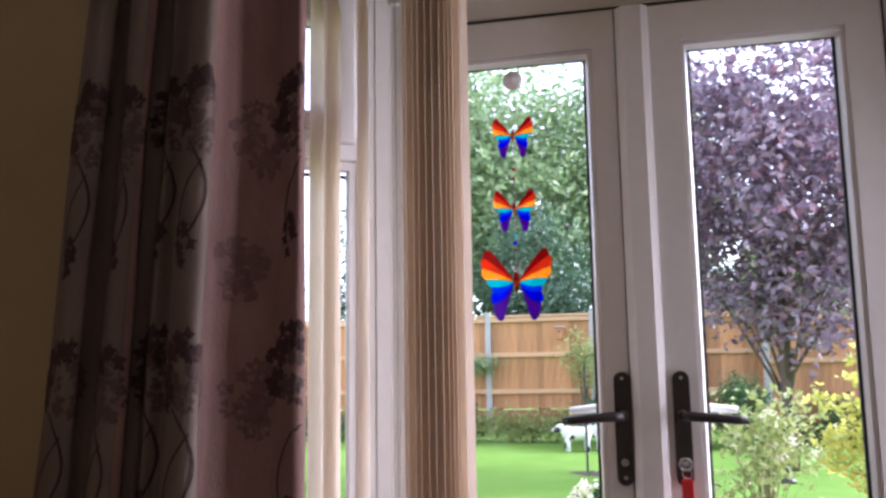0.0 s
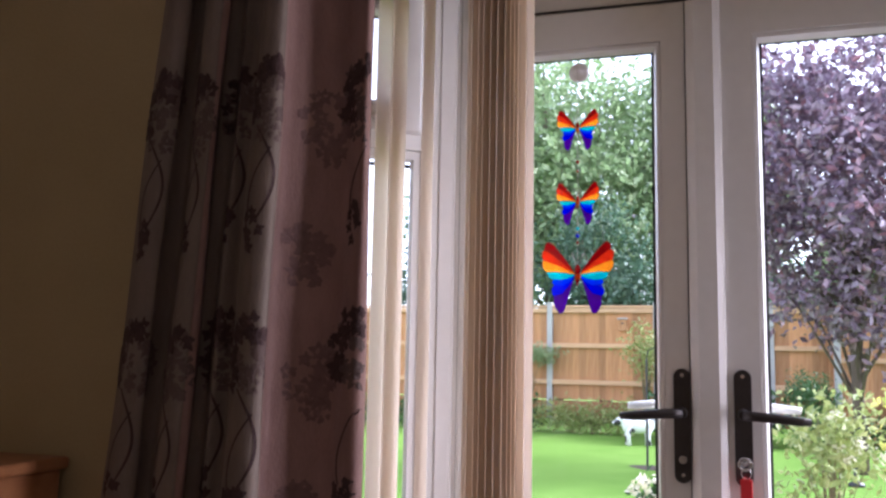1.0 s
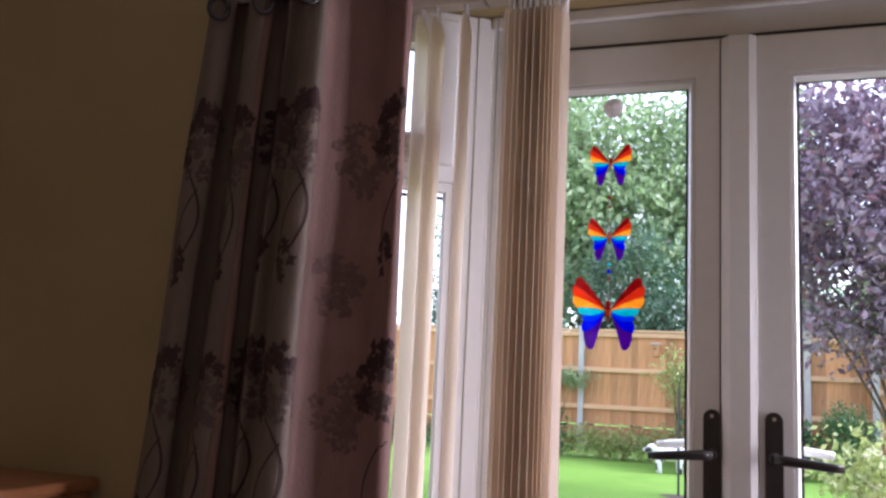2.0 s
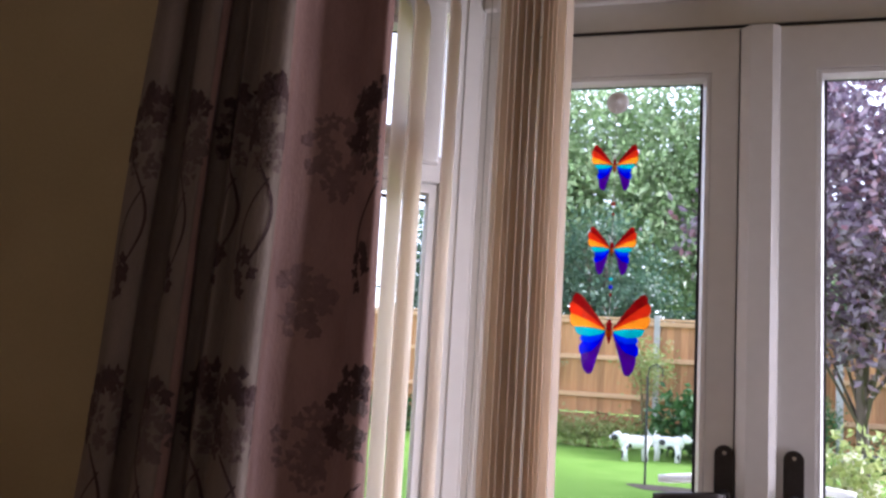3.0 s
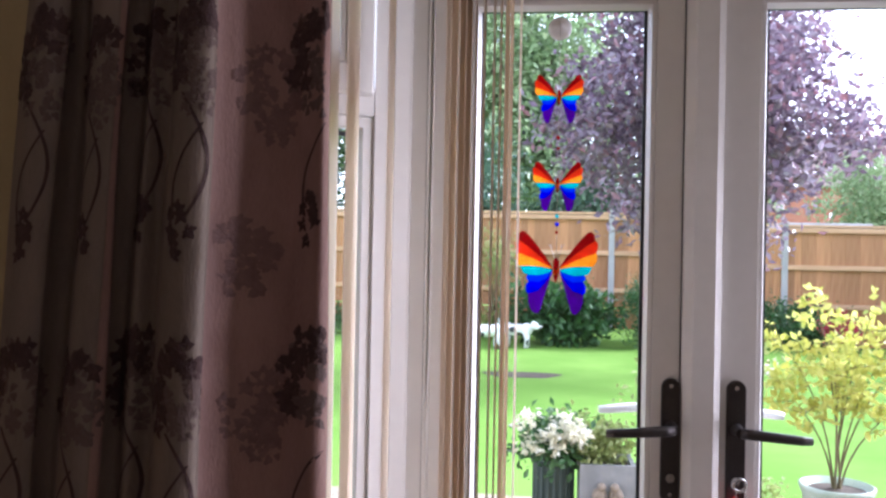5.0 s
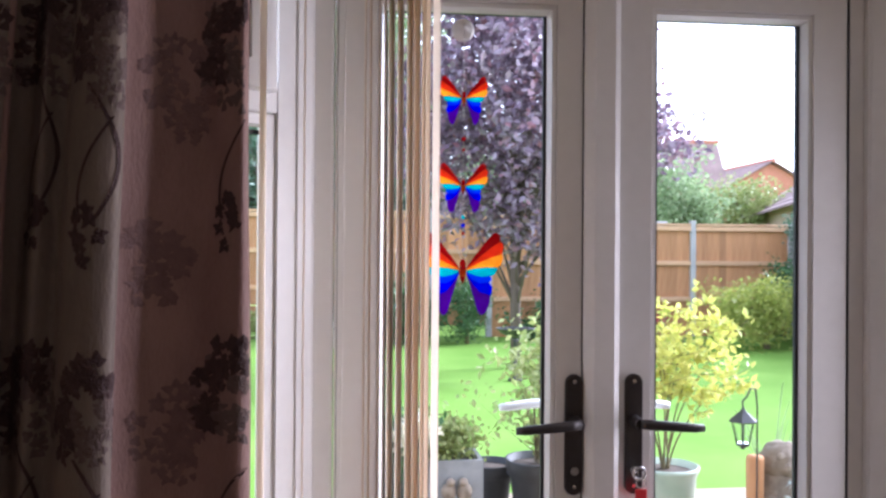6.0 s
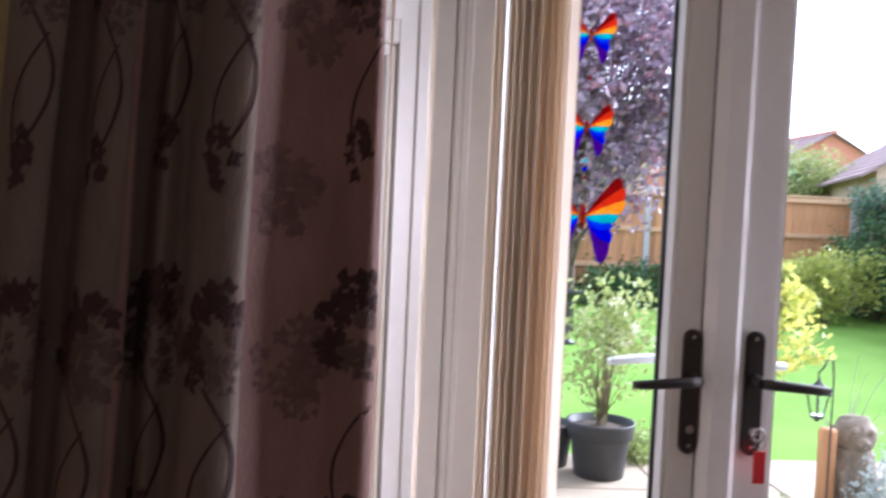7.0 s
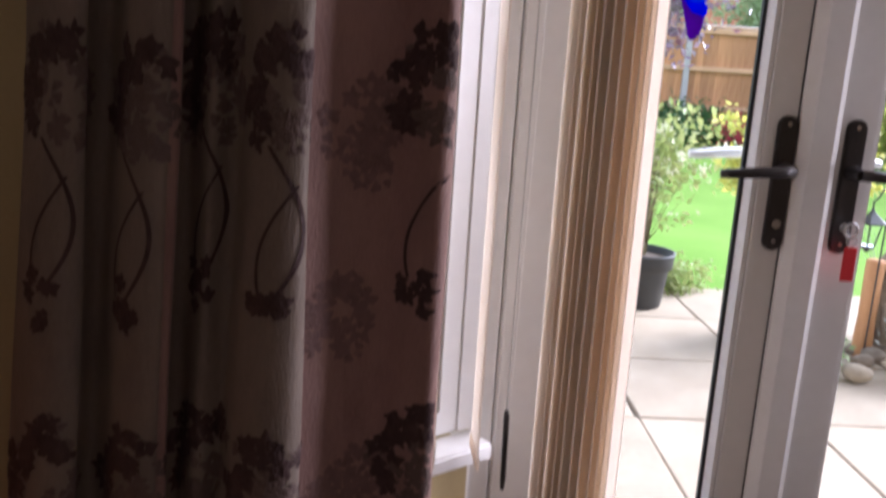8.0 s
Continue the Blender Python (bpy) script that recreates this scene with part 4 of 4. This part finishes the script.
plant("small_conifer", (1.42, 13.9, G), 1.2, (0.42, 0.4, 0.65), "dark_green", "small rounded dark green shrub in the border", "bush", 50, 90, 0.05, 0.09, 0.03, 32, 0.62, 10, "twig")
plant("golden_bush", (5.95, 12.9, G), 1.1, (0.95, 0.6, 0.55), "lime", "pale golden-green mounded bush by the lawn", "bush", 70, 90, 0.07, 0.12, 0.03, 33, 0.6, 14, "twig", trunks=3)
plant("laurel_bush", (7.15, 13.6, G), 1.7, (0.9, 0.7, 0.85), "dark_green", "dark green shrub against the fence", "bush", 70, 90, 0.09, 0.15, 0.04, 34, 0.8, 14, "twig", trunks=3)
plant("ivy_column", (7.55, 14.3, G), 2.3, (0.42, 0.42, 1.1), "conifer", "ivy climbing over the corner post of the fence", "ivy", 60, 110, 0.08, 0.12, 0.05, 35, 1.35, 12)
plant("laurel_bush", (7.05, 11.4, G), 0.9, (0.55, 1.2, 0.45), "conifer", "low grey-green shrub along the lawn's edge", "bush", 60, 90, 0.07, 0.12, 0.03, 36, 0.4, 12, "twig", trunks=3)
plant("climber", (-1.0, 14.7, G), 1.9, (0.5, 0.25, 0.6), "sage", "thin pale climbing rose on the fence", "climber", 30, 40, 0.07, 0.14, 0.02, 37, 1.3, 14, "twig", trunks=2)
plant("border_plants", (-4.6, 14.9, G), 0.5, (2.6, 0.28, 0.28), "dark_green", "low green border plants along the fence", "border plants", 70, 34, 0.09, 0.12, 0.02, 38, 0.28, 20, "twig", trunks=3)
plant("border_plants", (-1.9, 14.75, G), 0.5, (1.5, 0.25, 0.25), "sage", "low pale green border plants along the fence", "border plants", 56, 34, 0.08, 0.11, 0.02, 43, 0.27, 20, "twig", trunks=3)
plant("border_plants", (3.6, 14.5, G), 0.7, (1.6, 0.35, 0.4), "dark_green", "green border plants along the fence", "border plants", 70, 50, 0.09, 0.12, 0.02, 39, 0.35, 20, "twig", trunks=3)
plant("border_plants", (-8.6, 14.6, G), 0.9, (1.4, 0.35, 0.5), "green", "green border plants along the fence", "border plants", 60, 50, 0.09, 0.12, 0.02, 40, 0.5, 20, "twig", trunks=3)
plant("fence_climber", (-3.0, 15.0, G), 1.5, (0.7, 0.12, 0.12), "green", "thin green climber trailing along the fence rail", "climber", 26, 30, 0.07, 0.08, 0.015, 41, 1.32, 8, "twig")
plant("red_flower_bush", (4.35, 13.9, G), 0.6, (0.3, 0.25, 0.25), "red_bloom", "small bush of crimson flowers in the border", "bush", 24, 40, 0.06, 0.08, 0.02, 42, 0.36, 8, "twig", trunks=2)

# ornaments on the lawn
def spotted_dog(name, at, turn, label):
    """A painted garden animal: one plain mesh."""
    bm = bmesh.new()
    for c, s in (((0, 0, 0.27), (0.21, 0.085, 0.095)), ((0.15, 0, 0.28), (0.10, 0.088, 0.1)), ((-0.15, 0, 0.28), (0.09, 0.09, 0.1)), ((0.27, 0, 0.34), (0.075, 0.06, 0.065)), ((0.34, 0, 0.32), (0.05, 0.038, 0.035))):
        bmesh.ops.create_uvsphere(bm, u_segments=16, v_segments=12, radius=1, matrix=Matrix.LocRotScale(c, None, s))
    for x in (0.15, -0.15):
        for y in (0.05, -0.05):
            add_tube(bm, [(x, y, 0.25), (x + 0.01, y, 0.12), (x, y, 0.0)], [0.045, 0.03, 0.034], 10)
    add_tube(bm, [(-0.22, 0, 0.32), (-0.28, 0, 0.38), (-0.3, 0, 0.45)], [0.018, 0.012, 0.006], 8)
    for y in (0.05, -0.05):
        bmesh.ops.create_uvsphere(bm, u_segments=10, v_segments=8, radius=1, matrix=Matrix.LocRotScale((0.25, y, 0.37), None, (0.03, 0.014, 0.045)))
    ob = part(name, bm, M["spotted"], smooth=True)
    ob.matrix_basis = Matrix.Translation(at) @ Matrix.Rotation(radians(turn), 4, "Z")
    return tagged(ob, label, "garden ornament", "animal ornaments on the lawn")


spotted_dog("animal_ornament", (-1.02, 13.2, G), 200, "white painted animal ornament with black spots on the lawn")
spotted_dog("animal_ornament", (-0.58, 13.5, G), -10, "white painted animal ornament with black spots on the lawn")
pole = thing("feeder_pole", (-0.72, 10.65, G), "thin dark metal pole standing in the lawn", "pole")
part("rod", tube([(0, 0, -0.02), (0, 0, 1.25)], 0.014, 10), M["black_paint"], pole)
part("hook", tube([(0, 0, 1.25), (0.02, 0, 1.36), (0.1, 0, 1.4), (0.17, 0, 1.34), (0.17, 0, 1.26)], 0.008, 8), M["black_paint"], pole)
bare = new("bare_patch", mesh_of("bare_patch", [((0.45 + 0.08 * math.sin(3 * a)) * math.cos(a), (0.3 + 0.06 * math.cos(2 * a)) * math.sin(a), 0.004) for a in (2 * math.pi * k / 24 for k in range(24))], [tuple(range(24))], M["soil"]))
bare.matrix_basis = Matrix.Translation((-0.45, 10.5, G))
tagged(bare, "worn bare soil patch in the lawn", "soil", kind="structure")
bath = thing("bird_bath", (1.42, 9.9, G), "dark metal bird bath on a slim pedestal", "bird bath")
part("bowl", lathe([(0.02, 0.48), (0.06, 0.49), (0.16, 0.54), (0.225, 0.595), (0.23, 0.6), (0.21, 0.598), (0.14, 0.56), (0.01, 0.53)], 28), M["black_paint"], bath, smooth=True)
part("pedestal", lathe([(0.085, 0), (0.08, 0.03), (0.04, 0.05), (0.025, 0.1), (0.028, 0.3), (0.02, 0.44), (0.045, 0.478)], 18), M["black_paint"], bath, smooth=True)
nest = thing("bird_box", (-1.42, 15.2, 1.62), "small pale wooden bird box on the fence", "bird box")
part("body", box((-0.07, -0.08, 0), (0.07, 0.0, 0.2), 0.006), M["fence"], nest)
part("roof", box((-0.09, -0.11, 0.201), (0.09, 0.005, 0.225), 0.005), M["concrete"], nest)
part("entrance", tube([(0, -0.081, 0.13), (0, -0.083, 0.13)], 0.018, 14), M["black_paint"], nest)

# ---- the patio ----
bed = new("patio_bed", mesh_of("patio_bed", [(-3.05, 1.93, G + 0.004), (4.11, 1.93, G + 0.004), (4.11, 5.36, G + 0.004), (-3.05, 5.36, G + 0.004)], [(0, 1, 2, 3)], M["mortar"]))
tagged(bed, "grey sandy joints between the patio slabs", "pavement", kind="structure")
TOP = G + 0.024
rs = random.Random(3)


def patio_pot(name, at, profile, material, label, category="plant pot", rim=None):
    t = thing(name, at, label, category)
    part("pot", lathe(profile, 32), M[material], t, smooth=True)
    r, z = rim
    part("soil", lathe([(0.01, z - 0.03), (r, z - 0.03), (r, z - 0.02), (0.01, z - 0.005)], 24), M["soil"], t)
    return t


POT = [(0.13, 0.0), (0.135, 0.005), (0.16, 0.205), (0.165, 0.21), (0.178, 0.215), (0.186, 0.292), (0.188, 0.30), (0.175, 0.30), (0.168, 0.25)]
patio_pot("large_pot", (0.575, 4.92, TOP), POT, "pot", "large charcoal plastic pot on the patio", rim=(0.168, 0.28))
patio_pot("small_pot", (0.33, 5.10, TOP), [(r * 0.78, z * 0.8) for r, z in POT], "pot", "smaller charcoal pot behind the large one", rim=(0.13, 0.225))
rose = plant("white_rose", (0.575, 4.92, TOP + 0.26), 0.80, (0.37, 0.3, 0.42), "sage", "leggy pale green rose bush growing in the charcoal pot", "rose bush", 46, 20, 0.055, 0.065, 0.008, 51, 0.47, 40, "twig", 0.02, trunks=5, climb=0.08)
r5 = random.Random(8)
leaf_part("blooms", [(0.165 + r5.uniform(-0.16, 0.16), -0.02 + r5.uniform(-0.15, 0.1), 0.496 + r5.uniform(-0.05, 0.2)) for _ in range(9)], 26, (0.02, 0.02, 0.016), 0.03, M["petal"], rose, 6, label="clusters of white rose blooms")
patio_pot("glazed_pot", (1.10, 4.4, TOP), [(0.10, 0), (0.11, 0.01), (0.14, 0.16), (0.15, 0.33), (0.164, 0.36), (0.167, 0.378), (0.156, 0.382), (0.14, 0.34)], "glaze", "sage-green glazed pot on the patio", rim=(0.14, 0.37))


def golden_shrub(at):
    """An arching shrub: long bent stems, each carrying rows of leaves."""
    t = thing("golden_shrub", at, "bright golden-leaved arching shrub in the glazed pot", "shrub")
    r = random.Random(21)
    bm, spots_ = bmesh.new(), []
    tips = [(-0.32, 0.02, 0.70), (-0.14, -0.06, 0.86), (0.02, 0.08, 0.78), (0.16, -0.05, 0.84), (0.30, 0.06, 0.68), (0.42, -0.04, 0.70), (0.46, 0.05, 0.46), (-0.38, -0.05, 0.52), (0.10, 0.12, 0.60), (-0.06, -0.12, 0.55)]
    for tip in tips:
        tip = Vector(tip)
        root = Vector((r.uniform(-0.02, 0.02), r.uniform(-0.02, 0.02), -0.04))
        tip.z *= 1.08
        bend = Vector((tip.x * 0.08, tip.y * 0.08, tip.z * 0.56))
        arc = catmull2(root, bend, tip)
        add_tube(bm, arc, [0.006 - 0.0048 * k / (len(arc) - 1) for k in range(len(arc))], 6)
        for k in range(9):
            f = 0.52 + 0.48 * (k + r.random()) / 9
            base = arc[min(int(f * (len(arc) - 1)), len(arc) - 2)]
            a = r.uniform(0, 2 * math.pi)
            d = Vector((math.cos(a), 0.8 * math.sin(a), 0)) + 0.5 * Vector((tip.x, tip.y, 0))
            reach = r.uniform(0.07, 0.17) * (1.25 - 0.5 * f)
            end = base + d * reach + Vector((0, 0, r.uniform(-0.01, 0.06)))
            add_tube(bm, [base, end], [0.0028, 0.001], 5)
            spots_.extend(tuple(base.lerp(end, q)) for q in (0.35, 0.6, 0.8, 1.0))
        spots_.extend(tuple(p) for p in arc[-3:])
    part("stems", bm, M["twig"], t)
    leaf_part("leaves", spots_, 4, (0.020, 0.020, 0.007), 0.052, M["gold"], t, 22)
    return t


def catmull2(a, b, c, steps=10):
    """A smooth arc from a to c that leans towards b."""
    return [a.lerp(b, k / steps).lerp(b.lerp(c, k / steps), k / steps) for k in range(steps + 1)]


golden_shrub((1.10, 4.4, TOP + 0.36))

# square stone planter with two carved doves, and a ribbed tub of cream flowers
sq = thing("stone_planter", (0.06, 4.62, TOP), "square grey stone planter with two carved birds on its front", "planter")
bm = ring_frame(-0.135, 0.135, -0.135, 0.135, 0.022, 0.0, 0.4, bevel=0.006)
bmesh.ops.rotate(bm, cent=(0, 0, 0), matrix=Matrix.Rotation(radians(90), 3, "X"), verts=bm.verts)
bmesh.ops.translate(bm, vec=(0, 0, 0.0), verts=bm.verts)
part("walls", bm, M["planter"], sq)
part("soil", box((-0.112, -0.112, 0.02), (0.112, 0.112, 0.37)), M["soil"], sq)
bm = bmesh.new()
for x in (-0.04, 0.04):
    bmesh.ops.create_uvsphere(bm, u_segments=14, v_segments=10, radius=1, matrix=Matrix.LocRotScale((x, -0.145, 0.25), None, (0.038, 0.03, 0.045)))
    bmesh.ops.create_uvsphere(bm, u_segments=12, v_segments=8, radius=0.022, matrix=Matrix.Translation((x * 0.8, -0.16, 0.30)))
part("carved_birds", bm, M["stone"], sq, "pair of carved stone birds", True)
plant("planter_herb", (0.06, 4.62, TOP + 0.36), 0.26, (0.17, 0.15, 0.14), "sage", "small green bushy plant in the stone planter", "plant", 34, 30, 0.04, 0.04, 0.008, 52, 0.13, 16, "twig", trunks=3)
tub = thing("ribbed_tub", (-0.20, 4.62, TOP), "dark green ribbed tub on the patio", "plant pot")
part("tub", lathe([(0.088, 0), (0.093, 0.01), (0.105, 0.38), (0.118, 0.385), (0.118, 0.40), (0.1, 0.40), (0.098, 0.36)], 32), M["tub"], tub, smooth=True)
rib = finish("rib", box((-0.006, -0.006, 0.02), (0.006, 0.006, 0.375), 0.002), M["tub"])
for k in range(20):
    a = 2 * math.pi * k / 20
    piece("rib", rib, tub, Matrix.Translation((0.1 * math.cos(a), 0.1 * math.sin(a), 0)) @ Matrix.Rotation(a, 4, "Z"))
part("soil", lathe([(0.01, 0.36), (0.098, 0.36), (0.098, 0.365), (0.01, 0.38)], 20), M["soil"], tub)
begonia = plant("cream_begonia", (-0.20, 4.62, TOP + 0.36), 0.24, (0.2, 0.16, 0.15), "dark_green", "cream-flowered bedding plant in the ribbed tub", "plant", 34, 26, 0.05, 0.045, 0.008, 53, 0.12, 12, "twig", trunks=3)
r6 = random.Random(9)
leaf_part("blooms", [(r6.uniform(-0.17, 0.14), -0.04 + r6.uniform(-0.14, 0.1), 0.14 + r6.uniform(-0.03, 0.13)) for _ in range(30)], 24, (0.022, 0.022, 0.016), 0.042, M["petal"], begonia, 7, label="round cream blooms")

# by the lawn's edge: log, carved stone, lantern, silver plant, pebbles
log = thing("wooden_log", (1.47, 4.2, TOP), "pale upright wooden log at the patio's edge", "log")
part("log", lathe([(0.042, 0), (0.046, 0.03), (0.04, 0.2), (0.043, 0.45), (0.038, 0.465)], 18), M["fence"], log, smooth=True)
st = part("carved_stone", bmesh.new(), M["stone"])
bm = bmesh.new()
bmesh.ops.create_icosphere(bm, subdivisions=4, radius=1, matrix=Matrix.LocRotScale((0, -0.01, 0.43), None, (0.102, 0.092, 0.1)))
bmesh.ops.create_icosphere(bm, subdivisions=4, radius=1, matrix=Matrix.LocRotScale((0, 0, 0.20), None, (0.118, 0.10, 0.27)))
bmesh.ops.create_icosphere(bm, subdivisions=3, radius=1, matrix=Matrix.LocRotScale((0, -0.098, 0.415), None, (0.03, 0.022, 0.024)))
for x in (-0.055, 0.055):
    bmesh.ops.create_icosphere(bm, subdivisions=3, radius=1, matrix=Matrix.LocRotScale((x * 0.7, -0.088, 0.465), None, (0.022, 0.014, 0.016)))
    bmesh.ops.create_icosphere(bm, subdivisions=3, radius=1, matrix=Matrix.LocRotScale((x * 1.1, -0.07, 0.2), None, (0.032, 0.04, 0.10)))
for v in bm.verts:
    v.co += v.co.normalized() * (0.016 * noise.noise(v.co * 22) + 0.010 * noise.noise(v.co * 60))
    v.co.z = max(v.co.z, 0.0)
bm.to_mesh(st.data)
bm.free()
st.data.materials.append(M["stone"]) if not st.data.materials else None
st.data.shade_smooth()
st.matrix_basis = Matrix.Translation((1.62, 4.25, TOP))
tagged(st, "weathered rounded stone ornament beside the log", "garden ornament")

lan = thing("lantern", (1.37, 4.12, 0.42), "small black garden lantern hanging from a hook", "lantern")
part("cap", lathe([(0.068, 0.13), (0.07, 0.135), (0.045, 0.155), (0.02, 0.175), (0.008, 0.19), (0.006, 0.2)], 6), M["black_paint"], lan)
part("base", lathe([(0.006, 0.0), (0.016, 0.012), (0.032, 0.018), (0.034, 0.03)], 6), M["black_paint"], lan)
part("glass", lathe([(0.03, 0.031), (0.05, 0.129)], 6), M["pane"], lan)
for k in range(6):
    a = 2 * math.pi * k / 6
    part("bar", tube([(0.032 * math.cos(a), 0.032 * math.sin(a), 0.03), (0.054 * math.cos(a), 0.054 * math.sin(a), 0.131)], 0.0035, 6), M["black_paint"], lan)
part("crook", tube([(0, 0, 0.2), (-0.004, 0, 0.225), (0.02, 0, 0.25), (0.035, 0, 0.285), (0.06, 0, 0.285), (0.075, 0.01, 0.2), (0.08, 0.02, -0.54)], 0.0045, 6), M["black_paint"], lan, "bent hook stake")
plant("silver_plant", (1.69, 3.98, TOP - 0.02), 0.45, (0.22, 0.2, 0.24), "silver", "silvery-leaved plant spilling over the patio edge", "plant", 60, 34, 0.03, 0.05, 0.006, 54, 0.24, 16, "twig", trunks=3)
strap = thing("strap_leaf_plant", (1.74, 4.55, TOP), "green strap-leaved plant by the lawn", "plant")
r7 = random.Random(55)
for k in range(24):
    a, h, out = r7.uniform(0, 2 * math.pi), r7.uniform(0.5, 0.92), r7.uniform(0.05, 0.24)
    d, w = Vector((math.cos(a), math.sin(a), 0)), Vector((-math.sin(a), math.cos(a), 0)) * 0.009
    bm = bmesh.new()
    line = []
    for j in range(7):
        s = j / 6
        p = d * (0.02 + out * s * s) + Vector((0, 0, h * (s - 0.16 * s ** 3)))
        line.append((bm.verts.new(p - w * (1 - s * 0.9)), bm.verts.new(p + d * 0.003), bm.verts.new(p + w * (1 - s * 0.9))))
    for (p0, p1, p2), (q0, q1, q2) in zip(line, line[1:]):
        bm.faces.new((p0, p1, q1, q0)), bm.faces.new((p1, p2, q2, q1))
    part("leaf", bm, M["green"], strap)
plant("low_herb", (0.86, 5.25, TOP - 0.02), 0.2, (0.24, 0.14, 0.12), "sage", "low creeping plant at the patio's edge", "plant", 36, 30, 0.035, 0.04, 0.006, 56, 0.1, 10, "twig", trunks=2)
plant("low_herb", (1.12, 3.98, TOP - 0.02), 0.2, (0.1, 0.1, 0.1), "green", "small leafy plant in the patio joint", "plant", 24, 24, 0.045, 0.04, 0.006, 57, 0.1, 8, "twig", trunks=2)
for k in range(16):
    bm = bmesh.new()
    s = rs.uniform(0.03, 0.075)
    bmesh.ops.create_icosphere(bm, subdivisions=2, radius=1, matrix=Matrix.LocRotScale((0, 0, s * 0.55), None, (s, s * rs.uniform(0.7, 1), s * 0.6)))
    for v in bm.verts:
        v.co += v.co.normalized() * 0.2 * s * noise.noise(v.co * 18 + Vector((k, 0, 0)))
    ob = part("pebble", bm, M["stone" if k % 3 else "slab"], smooth=True)
    ob.matrix_basis = Matrix.Translation((1.2 + 0.55 * rs.random(), 3.75 + 0.5 * rs.random(), TOP))
    tagged(ob, "rounded grey pebble on the patio edge", "pebble", "pebbles by the patio edge")

# slabs, laid last
paving = thing("patio", (0, 0, 0), "pale sandstone patio of square slabs with thin grey joints", "pavement", kind="structure")
slab_me = [finish("slab", box((-0.3205, -0.3205, -0.02), (0.3205, 0.3205, TOP - G - 0.002 * k), 0.006), M["slab"]) for k in range(3)]
for i in range(11):
    for j in range(5):
        x, y = 0.207 - 0.65 * 5 + 0.65 * i + 0.325, 2.08 + 0.65 * j + 0.325
        piece("slab", slab_me[rs.randrange(3)], paving, Matrix.Translation((x + rs.uniform(-0.004, 0.004), y + rs.uniform(-0.004, 0.004), G)) @ Matrix.Rotation(radians(rs.uniform(-0.4, 0.4)), 4, "Z"))
